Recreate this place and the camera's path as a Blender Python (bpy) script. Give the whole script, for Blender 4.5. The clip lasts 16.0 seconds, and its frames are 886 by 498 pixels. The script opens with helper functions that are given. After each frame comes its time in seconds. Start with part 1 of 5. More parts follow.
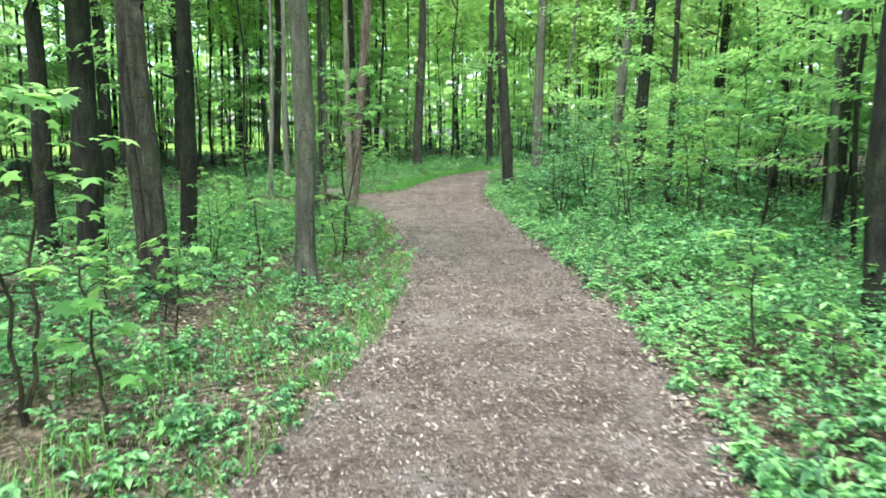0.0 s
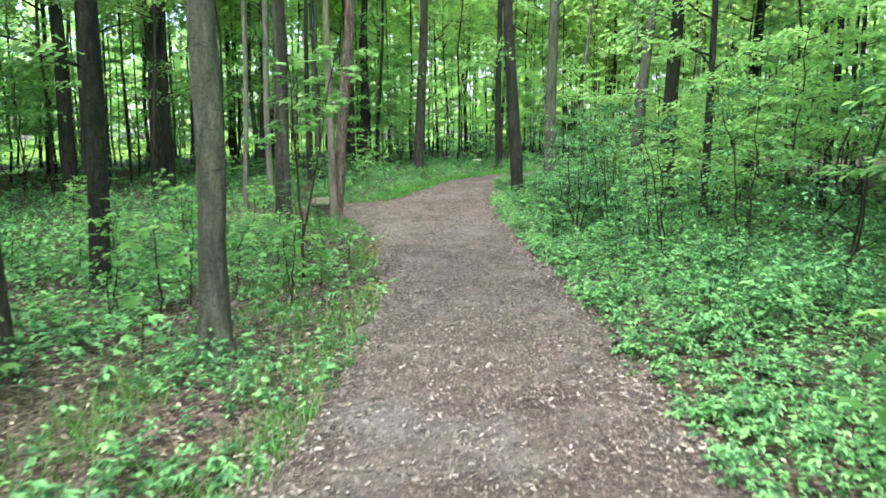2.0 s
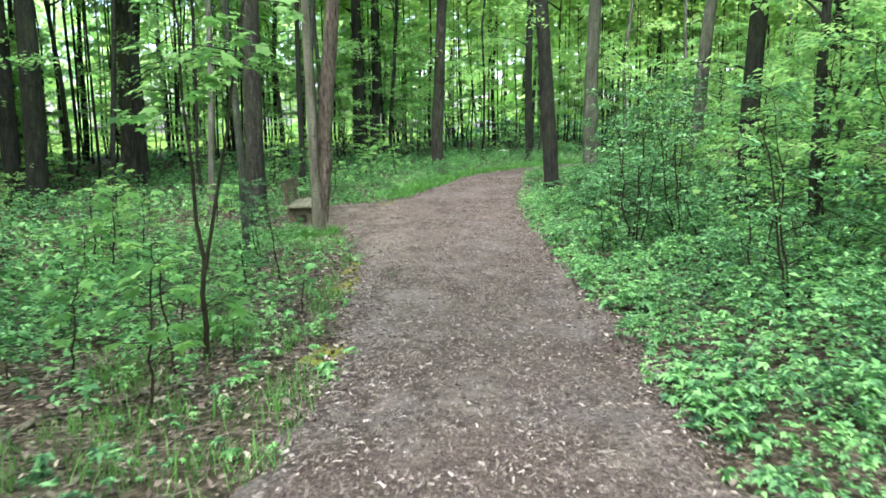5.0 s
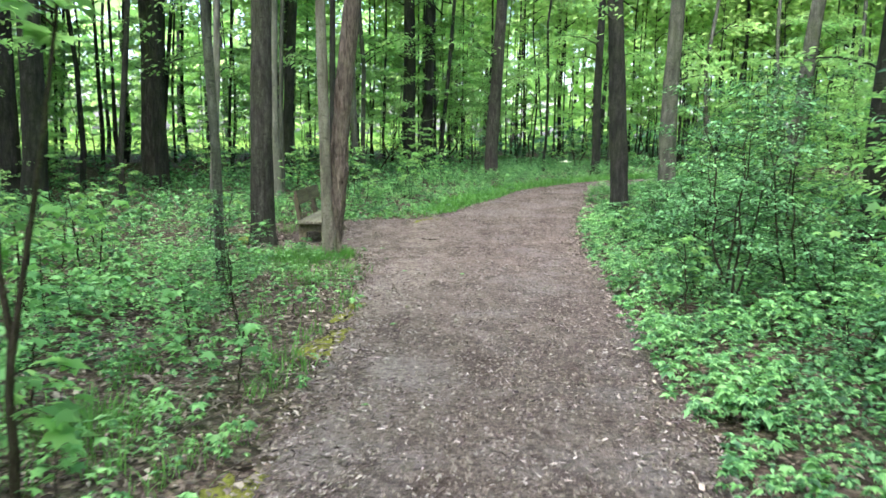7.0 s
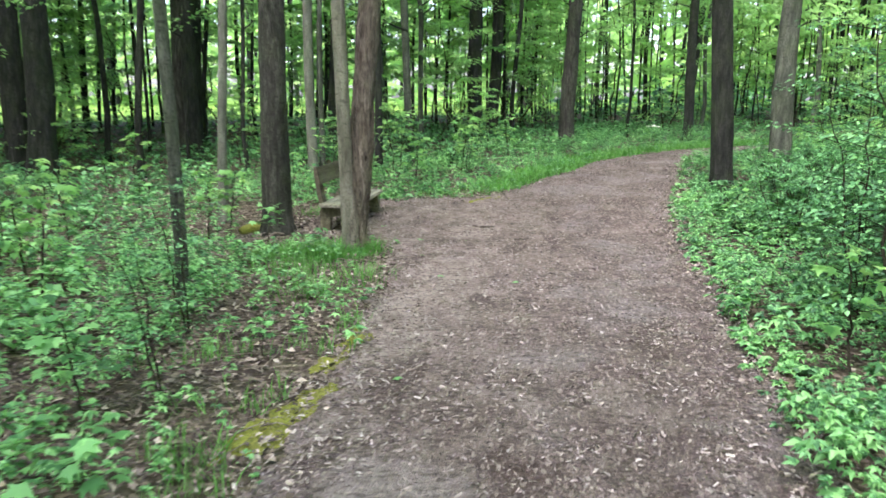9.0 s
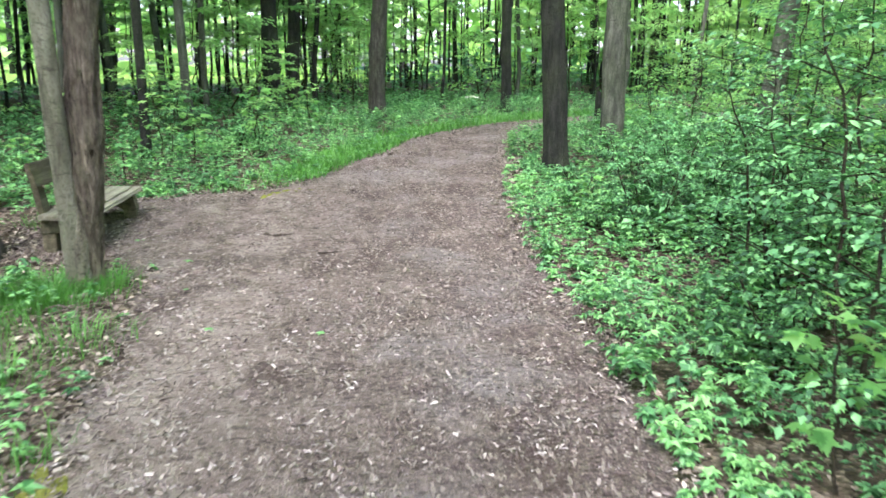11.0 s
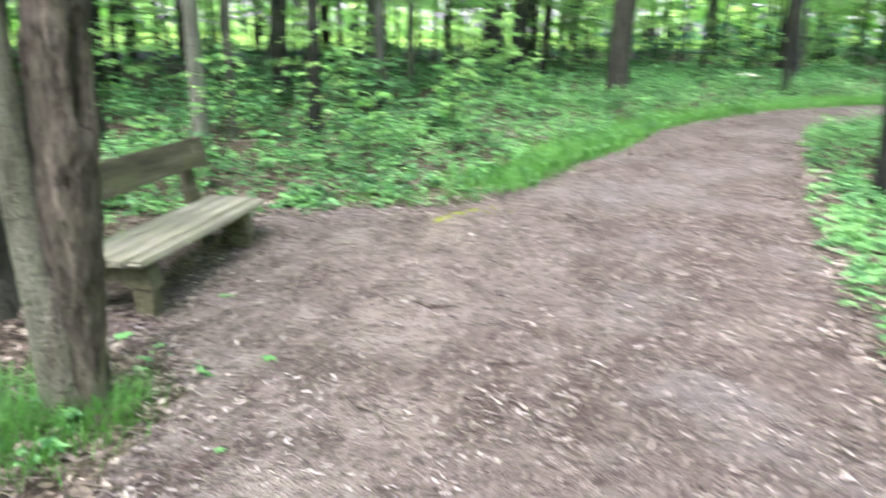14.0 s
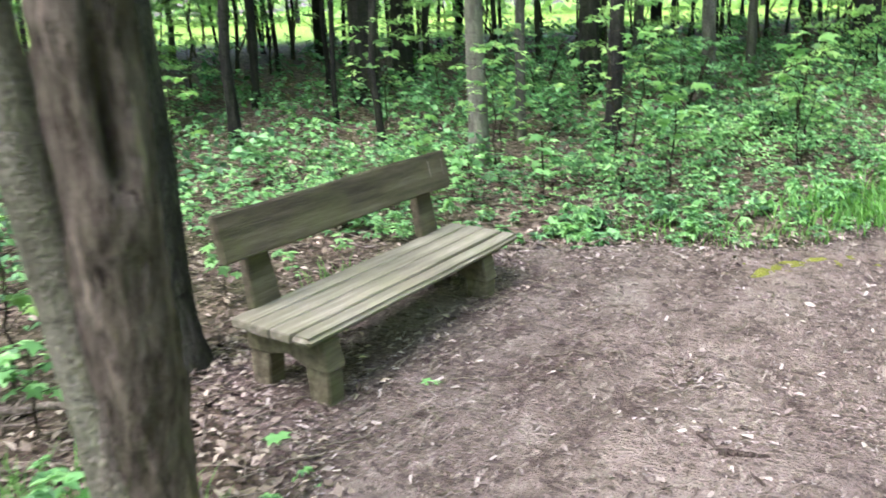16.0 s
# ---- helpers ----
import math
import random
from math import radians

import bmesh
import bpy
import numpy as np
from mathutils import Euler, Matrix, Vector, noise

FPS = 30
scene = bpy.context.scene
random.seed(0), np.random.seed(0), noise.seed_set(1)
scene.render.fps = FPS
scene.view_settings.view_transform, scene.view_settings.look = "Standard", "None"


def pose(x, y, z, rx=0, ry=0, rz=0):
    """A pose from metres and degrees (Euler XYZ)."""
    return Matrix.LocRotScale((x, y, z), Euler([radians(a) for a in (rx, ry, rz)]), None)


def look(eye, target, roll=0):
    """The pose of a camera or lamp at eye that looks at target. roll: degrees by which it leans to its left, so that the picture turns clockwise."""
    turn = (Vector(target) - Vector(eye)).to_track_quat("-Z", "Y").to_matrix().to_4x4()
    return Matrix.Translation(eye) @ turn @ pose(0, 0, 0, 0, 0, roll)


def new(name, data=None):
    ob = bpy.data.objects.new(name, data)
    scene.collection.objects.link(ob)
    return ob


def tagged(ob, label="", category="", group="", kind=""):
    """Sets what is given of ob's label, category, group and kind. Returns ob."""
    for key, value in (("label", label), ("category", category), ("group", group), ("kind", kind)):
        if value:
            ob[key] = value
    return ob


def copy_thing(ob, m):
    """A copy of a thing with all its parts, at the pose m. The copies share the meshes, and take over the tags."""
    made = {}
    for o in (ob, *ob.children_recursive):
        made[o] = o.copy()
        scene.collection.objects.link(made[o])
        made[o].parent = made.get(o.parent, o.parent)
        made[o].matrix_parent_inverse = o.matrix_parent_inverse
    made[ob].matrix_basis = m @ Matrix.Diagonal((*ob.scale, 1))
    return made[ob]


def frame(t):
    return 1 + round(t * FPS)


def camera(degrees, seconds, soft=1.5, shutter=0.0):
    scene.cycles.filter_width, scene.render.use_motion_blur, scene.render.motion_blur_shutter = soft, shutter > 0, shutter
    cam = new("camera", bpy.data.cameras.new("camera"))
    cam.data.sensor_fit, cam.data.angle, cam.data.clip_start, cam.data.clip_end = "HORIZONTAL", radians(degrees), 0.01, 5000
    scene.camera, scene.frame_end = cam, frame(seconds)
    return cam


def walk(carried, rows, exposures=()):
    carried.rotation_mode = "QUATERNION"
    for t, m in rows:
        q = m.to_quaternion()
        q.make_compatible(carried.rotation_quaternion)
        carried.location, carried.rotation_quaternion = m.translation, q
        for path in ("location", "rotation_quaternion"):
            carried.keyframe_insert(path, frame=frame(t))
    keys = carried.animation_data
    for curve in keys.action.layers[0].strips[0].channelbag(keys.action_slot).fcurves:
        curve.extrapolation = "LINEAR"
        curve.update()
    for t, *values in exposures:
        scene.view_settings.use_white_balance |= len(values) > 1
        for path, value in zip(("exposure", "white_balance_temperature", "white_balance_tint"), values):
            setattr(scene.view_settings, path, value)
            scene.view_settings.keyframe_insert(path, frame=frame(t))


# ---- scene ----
cam = camera(59.2, 16.0, soft=1.6, shutter=0.5)
METRES, EYE, TILT, LEAN, TURN = 18.92, 1.65, 0.0, 0.0, -7.1
ROWS = [
    (0.0, 0.0, 0.0, 0.0, 0.03, -8.32, -0.18),
    (0.5, 0.002, 0.0345, -0.0019, 1.31, -7.75, 0.95),
    (1.0, 0.0076, 0.0704, -0.0025, 1.29, -8.56, 0.57),
    (1.5, 0.0144, 0.105, -0.0013, 1.78, -9.21, -0.5),
    (2.0, 0.0196, 0.14, -0.0009, 1.07, -8.19, 0.23),
    (2.5, 0.028, 0.1747, -0.0034, 1.54, -7.76, -0.01),
    (3.0, 0.0303, 0.2087, -0.006, 2.61, -8.23, -0.17),
    (3.5, 0.0322, 0.2427, -0.005, 2.96, -8.49, 0.75),
    (6.0, 0.0363, 0.4086, -0.0094, 4.36, -8.86, -0.04),
    (6.5, 0.0417, 0.4431, -0.009, 8.21, -7.96, -0.37),
    (7.0, 0.0432, 0.4785, -0.0099, 8.32, -8.28, -0.92),
    (7.5, 0.0463, 0.5119, -0.0117, 12.04, -8.77, -0.7),
    (8.0, 0.0451, 0.5448, -0.0126, 15.71, -9.36, 0.03),
    (8.5, 0.0408, 0.5766, -0.0112, 14.61, -10.06, 0.6),
    (9.0, 0.0396, 0.6097, -0.0107, 14.08, -11.01, -0.39),
    (9.5, 0.0344, 0.6394, -0.0107, 10.86, -12.32, -1.03),
    (10.0, 0.0312, 0.6698, -0.0105, 5.54, -12.76, -1.47),
    (12.5, 0.0208, 0.8211, -0.0124, -1.2, -16.14, -0.57),
    (13.0, 0.0192, 0.8525, -0.013, 0.98, -17.57, -1.86),
    (13.5, 0.0136, 0.88, -0.0136, 4.76, -16.58, -2.63),
    (14.0, 0.0085, 0.9045, -0.013, 17.27, -15.76, -1.29),
    (14.5, 0.0045, 0.9295, -0.0122, 31.04, -12.92, -2.05),
    (15.0, -0.0029, 0.9513, -0.0123, 39.46, -13.15, -1.93),
    (15.5, -0.0087, 0.9692, -0.012, 42.73, -15.01, 0.2),
    (16.0, -0.0136, 0.9902, -0.0129, 41.04, -17.28, 1.83),
]
EXPOSURES = [(0.0, 2.56, 6000, 13), (0.5, 2.38, 6000, 13), (1.0, 2.34, 6000, 14), (2.0, 2.42, 6000, 15), (3.0, 2.32, 6000, 16), (6.0, 2.44, 5950, 19), (9.0, 2.44, 5950, 23), (10.0, 2.52, 5900, 22), (12.5, 2.66, 5850, 20), (14.0, 2.92, 5850, 24), (14.6, 3.1, 5850, 26), (15.1, 2.84, 5900, 28), (16.0, 2.82, 5950, 30)]
walk(cam, [(t, pose(0, 0, EYE, TILT, LEAN, TURN) @ pose(METRES * x, METRES * y, METRES * z, 90 + pitch, roll, yaw)) for t, x, y, z, yaw, pitch, roll in ROWS], EXPOSURES)

# ---- light: a bright overcast day above the canopy ----
world = bpy.data.worlds.new("overcast_sky")
scene.world = world
world.use_nodes = True
sky = world.node_tree.nodes.new("ShaderNodeTexSky")
sky.sky_type = "NISHITA"
sky.sun_disc = False
sky.sun_elevation, sky.sun_rotation = radians(58), radians(200)
sky.air_density, sky.dust_density, sky.ozone_density = 1.0, 3.0, 0.8
background = world.node_tree.nodes["Background"]
background.inputs["Strength"].default_value = 0.15
world.node_tree.links.new(sky.outputs[0], background.inputs["Color"])
sun = new("sun", bpy.data.lights.new("sun", "SUN"))
sun.data.energy, sun.data.angle, sun.data.color = 1.5, radians(40), (1.0, 0.96, 0.88)
sun.matrix_basis = look((0, 0, 40), (0 - 40 * math.cos(radians(58)) / math.sin(radians(58)) * math.sin(radians(200)), 0 - 40 * math.cos(radians(58)) / math.sin(radians(58)) * math.cos(radians(200)), 0))

rng = np.random.default_rng(7)


# ---- materials ----
class Nodes:
    """Short writing for a node material."""

    def __init__(self, name):
        self.mat = bpy.data.materials.new(name)
        self.mat.use_nodes = True
        self.tree = self.mat.node_tree
        self.bsdf = self.tree.nodes["Principled BSDF"]
        self.out = self.tree.nodes["Material Output"]

    def add(self, kind, inputs=(), **props):
        node = self.tree.nodes.new(kind)
        if "operation" in props:
            node.operation = props["operation"]
        if "feature" in props:
            node.feature = props["feature"]
        if "data_type" in props:
            node.data_type = props["data_type"]
        if "blend_type" in props:
            node.blend_type = props["blend_type"]
        for key, value in dict(inputs).items():
            self.feed(node.inputs[key], value)
        return node

    def feed(self, socket, value):
        if isinstance(value, bpy.types.NodeSocket):
            self.tree.links.new(value, socket)
        else:
            socket.default_value = value

    def ramp(self, fac, stops):
        node = self.add("ShaderNodeValToRGB", {"Fac": fac})
        while len(node.color_ramp.elements) < len(stops):
            node.color_ramp.elements.new(0.5)
        for element, (place, colour) in zip(node.color_ramp.elements, stops):
            element.position, element.color = place, (*colour, 1)
        return node.outputs["Color"]

    def coords(self, scale=(1, 1, 1)):
        where = self.add("ShaderNodeTexCoord")
        return self.add("ShaderNodeMapping", {"Vector": where.outputs["Object"], "Scale": scale}).outputs["Vector"]

    def noise(self, scale, detail=4.0, vector=None, rough=0.6):
        node = self.add("ShaderNodeTexNoise", {"Scale": scale, "Detail": detail, "Roughness": rough})
        if vector is not None:
            self.feed(node.inputs["Vector"], vector)
        return node.outputs["Fac"]

    def mix(self, fac, a, b, blend="MIX"):
        node = self.add("ShaderNodeMix", data_type="RGBA", blend_type=blend)
        self.feed(node.inputs["Factor"], fac)
        for socket, value in ((node.inputs[6], a), (node.inputs[7], b)):
            self.feed(socket, (*value, 1) if isinstance(value, tuple) else value)
        return node.outputs[2]

    def bump(self, height, strength, distance):
        node = self.add("ShaderNodeBump", {"Height": height, "Strength": strength, "Distance": distance})
        self.feed(self.bsdf.inputs["Normal"], node.outputs["Normal"])

    def finish(self, colour, rough, spec=0.3):
        self.feed(self.bsdf.inputs["Base Color"], colour)
        self.feed(self.bsdf.inputs["Roughness"], rough)
        self.bsdf.inputs["Specular IOR Level"].default_value = spec
        return self.mat


def leaf_material(name, dark, mid, light, glow, through_share=0.45, rough=0.5):
    """Green leaf: colour differs leaf by leaf and in drifts, and light shines through."""
    n = Nodes(name)
    one = n.add("ShaderNodeNewGeometry").outputs["Random Per Island"]
    drift = n.noise(0.6, 2.0, n.coords())
    fac = n.add("ShaderNodeMath", {0: one, 1: drift}, operation="ADD").outputs[0]
    fac = n.add("ShaderNodeMath", {0: fac, 1: 0.5}, operation="MULTIPLY").outputs[0]
    colour = n.ramp(fac, ((0.31, dark), (0.5, mid), (0.7, light)))
    n.finish(colour, rough, 0.4)
    lit = n.add("ShaderNodeBsdfTranslucent", {"Color": n.mix(0.5, colour, glow)})
    both = n.add("ShaderNodeMixShader", {0: through_share, 1: n.bsdf.outputs[0], 2: lit.outputs[0]})
    n.tree.links.new(both.outputs[0], n.out.inputs["Surface"])
    return n.mat


def bark_material(name, dark, mid, light, algae=0.3, coarse=1.0, cracked=0.3):
    n = Nodes(name)
    long_grain = n.noise(16 * coarse, 6.0, n.coords((1, 1, 0.22)), 0.65)
    fine = n.noise(70, 4.0, n.coords((1, 1, 0.6)))
    blotch = n.noise(3.0, 4.0, n.coords((1, 1, 0.5)))
    colour = n.ramp(long_grain, ((0.3, dark), (0.52, mid), (0.75, light)))
    colour = n.mix(n.ramp(blotch, ((0.45, (0, 0, 0)), (0.7, (algae, algae, algae)))), colour, (0.10, 0.13, 0.06))
    colour = n.mix(n.ramp(fine, ((0.35, (0.65, 0.65, 0.65)), (0.5, (0, 0, 0)))), colour, dark)
    run = n.noise(7 * coarse, 5.0, n.coords((1, 1, 0.16)), 0.7)
    colour = n.mix(n.ramp(run, ((0.3, (0.75, 0.75, 0.75)), (0.44, (0, 0, 0)))), colour, dark)
    colour = n.mix(n.ramp(run, ((0.58, (0, 0, 0)), (0.7, (0.6, 0.6, 0.6)))), colour, light)
    scars = n.noise(9, 5.0, n.coords((0.8, 0.8, 3.2)), 0.7)
    colour = n.mix(n.ramp(scars, ((0.57, (0, 0, 0)), (0.67, (0.8, 0.8, 0.8)))), colour, dark)
    cracks = n.add("ShaderNodeTexVoronoi", {"Vector": n.coords((1, 1, 0.13)), "Scale": 30.0 * coarse}, feature="DISTANCE_TO_EDGE").outputs["Distance"]
    groove = n.ramp(cracks, ((0.0, (cracked, cracked, cracked)), (0.12, (0, 0, 0))))
    colour = n.mix(groove, colour, dark)
    both = n.add("ShaderNodeMath", {0: long_grain, 1: fine}, operation="ADD").outputs[0]
    both = n.add("ShaderNodeMath", {0: both, 1: groove}, operation="SUBTRACT").outputs[0]
    n.bump(both, 1.0, 0.03)
    return n.finish(colour, 0.88, 0.2)


def wood_material(name, dark, mid, light, green=0.25, calm=0.0):
    n = Nodes(name)
    grain = n.noise(16, 6.0, n.coords((1.4, 0.12, 1.4)), 0.6)
    streak = n.noise(110, 3.0, n.coords((1.5, 0.05, 1.5)))
    stain = n.noise(4.0, 5.0, n.coords((1, 0.6, 1)))
    one = n.add("ShaderNodeObjectInfo").outputs["Random"]
    colour = n.ramp(grain, ((0.28 - calm, dark), (0.5, mid), (0.72 + calm, light)))
    colour = n.mix(n.ramp(streak, ((0.34, (0.35, 0.35, 0.35)), (0.46, (0, 0, 0)))), colour, dark)
    colour = n.mix(n.ramp(stain, ((0.45, (0, 0, 0)), (0.7, (green, green, green)))), colour, (0.16, 0.17, 0.07))
    colour = n.mix(n.ramp(one, ((0.0, (0.0, 0.0, 0.0)), (1.0, (0.25, 0.25, 0.25)))), colour, dark)
    both = n.add("ShaderNodeMath", {0: grain, 1: streak}, operation="ADD").outputs[0]
    n.bump(both, 0.6, 0.006)
    return n.finish(colour, 0.8, 0.25)


def scrap_material(name, stops, rough=0.8):
    """Dead leaves and chips: each piece takes its own colour."""
    n = Nodes(name)
    one = n.add("ShaderNodeNewGeometry").outputs["Random Per Island"]
    colour = n.ramp(one, stops)
    colour = n.mix(n.ramp(n.noise(90, 3.0, n.coords()), ((0.4, (0.35, 0.35, 0.35)), (0.6, (0, 0, 0)))), colour, stops[0][1])
    return n.finish(colour, rough, 0.3)


def soil_material():
    n = Nodes("forest_soil")
    where = n.coords()
    flakes = n.add("ShaderNodeTexVoronoi", {"Vector": where, "Scale": 26.0, "Randomness": 1.0})
    clods = n.noise(7, 6.0, where, 0.7)
    large = n.noise(0.7, 4.0, where)
    colour = n.ramp(clods, ((0.3, (0.02, 0.015, 0.011)), (0.5, (0.062, 0.046, 0.035)), (0.72, (0.135, 0.105, 0.082))))
    flake = n.ramp(flakes.outputs["Color"], ((0.55, (0, 0, 0)), (0.75, (0.7, 0.7, 0.7))))
    colour = n.mix(flake, colour, (0.26, 0.208, 0.165))
    colour = n.mix(n.ramp(large, ((0.45, (0, 0, 0)), (0.65, (0.45, 0.45, 0.45)))), colour, (0.04, 0.06, 0.018))
    # open grassland beyond the edge of the wood
    split = n.add("ShaderNodeSeparateXYZ", {0: where})
    east = n.add("ShaderNodeMath", {0: split.outputs[0], 1: -0.7}, operation="MULTIPLY").outputs[0]
    side = n.add("ShaderNodeMath", {0: split.outputs[1], 1: 0.72, 2: east}, operation="MULTIPLY_ADD").outputs[0]
    wave = n.add("ShaderNodeMath", {0: n.noise(0.25, 3.0, where), 1: 6.0, 2: side}, operation="MULTIPLY_ADD").outputs[0]
    field = n.add("ShaderNodeMapRange", {0: wave, 1: 41.0, 2: 44.0}).outputs[0]
    grass = n.ramp(n.noise(2.0, 6.0, where, 0.7), ((0.3, (0.10, 0.20, 0.03)), (0.6, (0.17, 0.30, 0.05))))
    colour = n.mix(field, colour, grass)
    height = n.add("ShaderNodeMath", {0: clods, 1: flakes.outputs["Distance"]}, operation="ADD").outputs[0]
    n.bump(height, 0.9, 0.04)
    return n.finish(colour, 0.95, 0.15)


def path_material():
    n = Nodes("trodden_path")
    where = n.coords()
    crumbs = n.add("ShaderNodeTexVoronoi", {"Vector": where, "Scale": 75.0})
    shreds = n.add("ShaderNodeTexVoronoi", {"Vector": n.coords((1, 2.2, 1)), "Scale": 25.0})
    slivers = n.add("ShaderNodeTexVoronoi", {"Vector": n.coords((2.0, 0.8, 1)), "Scale": 29.0})
    grain = n.noise(60, 6.0, where, 0.75)
    clods = n.noise(11, 5.0, where, 0.7)
    patch = n.noise(0.8, 5.0, where, 0.65)
    worn = n.noise(2.0, 6.0, n.coords((1.0, 0.5, 1)), 0.65)
    tan = n.noise(1.3, 5.0, where, 0.65)
    colour = n.ramp(grain, ((0.3, (0.028, 0.019, 0.017)), (0.5, (0.15, 0.11, 0.1)), (0.7, (0.33, 0.258, 0.24))))
    colour = n.mix(n.ramp(patch, ((0.5, (0, 0, 0)), (0.64, (0.6, 0.6, 0.6)))), colour, (0.3, 0.275, 0.275))
    colour = n.mix(n.ramp(tan, ((0.52, (0, 0, 0)), (0.66, (0.5, 0.5, 0.5)))), colour, (0.34, 0.285, 0.25))
    split = n.add("ShaderNodeSeparateXYZ", {0: where})
    across = n.add("ShaderNodeMapRange", {0: split.outputs[0], 1: 2.6, 2: 1.0}).outputs[0]
    along = n.add("ShaderNodeMapRange", {0: split.outputs[1], 1: 11.5, 2: 17.0}).outputs[0]
    trodden = n.add("ShaderNodeMapRange", {0: split.outputs[0], 1: -0.6, 2: 1.1}).outputs[0]
    sand = n.add("ShaderNodeMath", {0: across, 1: along}, operation="MULTIPLY").outputs[0]
    sand = n.add("ShaderNodeMath", {0: sand, 1: trodden}, operation="MULTIPLY").outputs[0]
    sand = n.add("ShaderNodeMath", {0: sand, 1: n.ramp(n.noise(1.6, 6.0, where, 0.7), ((0.38, (0.1, 0.1, 0.1)), (0.58, (0.75, 0.75, 0.75))))}, operation="MULTIPLY").outputs[0]
    colour = n.mix(sand, colour, (0.46, 0.375, 0.325))
    colour = n.mix(n.ramp(worn, ((0.5, (0, 0, 0)), (0.62, (0.75, 0.75, 0.75)))), colour, (0.082, 0.053, 0.046))
    colour = n.mix(n.ramp(clods, ((0.34, (0.5, 0.5, 0.5)), (0.46, (0, 0, 0)))), colour, (0.035, 0.024, 0.019))
    colour = n.mix(n.ramp(crumbs.outputs["Color"], ((0.62, (0, 0, 0)), (0.8, (0.4, 0.4, 0.4)))), colour, (0.33, 0.26, 0.225))
    colour = n.mix(n.ramp(shreds.outputs["Color"], ((0.67, (0, 0, 0)), (0.82, (0.58, 0.58, 0.58)))), colour, (0.04, 0.026, 0.02))
    colour = n.mix(n.ramp(slivers.outputs["Color"], ((0.75, (0, 0, 0)), (0.86, (0.7, 0.7, 0.7)))), colour, (0.42, 0.35, 0.305))
    height = n.add("ShaderNodeMath", {0: grain, 1: crumbs.outputs["Distance"]}, operation="ADD").outputs[0]
    height = n.add("ShaderNodeMath", {0: clods, 1: 1.5, 2: height}, operation="MULTIPLY_ADD").outputs[0]
    n.bump(height, 1.0, 0.03)
    return n.finish(colour, 0.85, 0.3)


def stripped_bark():
    """Knobbly old bark, flaking off over paler wood."""
    n = Nodes("stripped_bark")
    plates = n.noise(11, 7.0, n.coords((1, 1, 0.18)), 0.72)
    grain = n.noise(34, 6.0, n.coords((1, 1, 0.2)), 0.75)
    rot = n.noise(5, 6.0, n.coords((1, 1, 0.3)), 0.7)
    fissure = n.noise(24, 5.0, n.coords((1, 1, 0.12)), 0.7)
    colour = n.ramp(grain, ((0.32, (0.045, 0.034, 0.027)), (0.5, (0.155, 0.126, 0.102)), (0.7, (0.3, 0.25, 0.208))))
    colour = n.mix(n.ramp(plates, ((0.57, (0, 0, 0)), (0.64, (0.8, 0.8, 0.8)))), colour, (0.42, 0.345, 0.285))
    colour = n.mix(n.ramp(rot, ((0.55, (0, 0, 0)), (0.63, (0.6, 0.6, 0.6)))), colour, (0.06, 0.04, 0.028))
    deep = n.ramp(fissure, ((0.34, (0.9, 0.9, 0.9)), (0.41, (0, 0, 0))))
    colour = n.mix(deep, colour, (0.025, 0.017, 0.012))
    both = n.add("ShaderNodeMath", {0: plates, 1: 2.0, 2: grain}, operation="MULTIPLY_ADD").outputs[0]
    both = n.add("ShaderNodeMath", {0: both, 1: deep}, operation="SUBTRACT").outputs[0]
    n.bump(both, 1.0, 0.06)
    return n.finish(colour, 0.85, 0.2)


def moss_material():
    n = Nodes("yellow_moss")
    grain = n.noise(90, 5.0, n.coords())
    drift = n.noise(9, 4.0, n.coords())
    colour = n.mix(drift, n.ramp(grain, ((0.35, (0.12, 0.14, 0.02)), (0.65, (0.36, 0.4, 0.06)))), (0.16, 0.15, 0.05))
    n.bump(grain, 1.0, 0.02)
    return n.finish(colour, 0.95, 0.1)


SOIL, PATH, MOSS = soil_material(), path_material(), moss_material()
HERB = leaf_material("herb_leaf", (0.016, 0.058, 0.024), (0.076, 0.215, 0.084), (0.21, 0.46, 0.18), (0.19, 0.5, 0.12), 0.24)
HERB_PALE = leaf_material("young_herb_leaf", (0.042, 0.145, 0.048), (0.155, 0.375, 0.125), (0.31, 0.6, 0.225), (0.33, 0.66, 0.16), 0.3)
CANOPY = leaf_material("tree_leaf", (0.06, 0.17, 0.035), (0.14, 0.33, 0.07), (0.25, 0.48, 0.12), (0.78, 1.0, 0.38), 0.72)
SAPLING_LEAF = leaf_material("sapling_leaf", (0.05, 0.165, 0.055), (0.135, 0.34, 0.1), (0.25, 0.51, 0.165), (0.66, 0.98, 0.34), 0.64)
GRASS = leaf_material("grass_blade", (0.05, 0.155, 0.03), (0.095, 0.265, 0.05), (0.16, 0.38, 0.08), (0.2, 0.5, 0.08), 0.4)
BARK_GREY = bark_material("grey_bark", (0.025, 0.028, 0.022), (0.087, 0.094, 0.075), (0.18, 0.19, 0.155), 0.4, 0.8, 0.0)
BARK_DARK = bark_material("dark_bark", (0.0075, 0.008, 0.007), (0.026, 0.027, 0.0235), (0.061, 0.063, 0.054), 0.3)
BARK_BROWN = bark_material("brown_bark", (0.016, 0.016, 0.013), (0.06, 0.058, 0.048), (0.138, 0.136, 0.115), 0.3, 1.1, 0.35)
BARK_WOUND = stripped_bark()
BARK_SMOOTH = bark_material("smooth_bark", (0.085, 0.08, 0.06), (0.215, 0.205, 0.16), (0.33, 0.318, 0.255), 0.3, 0.6, 0.0)
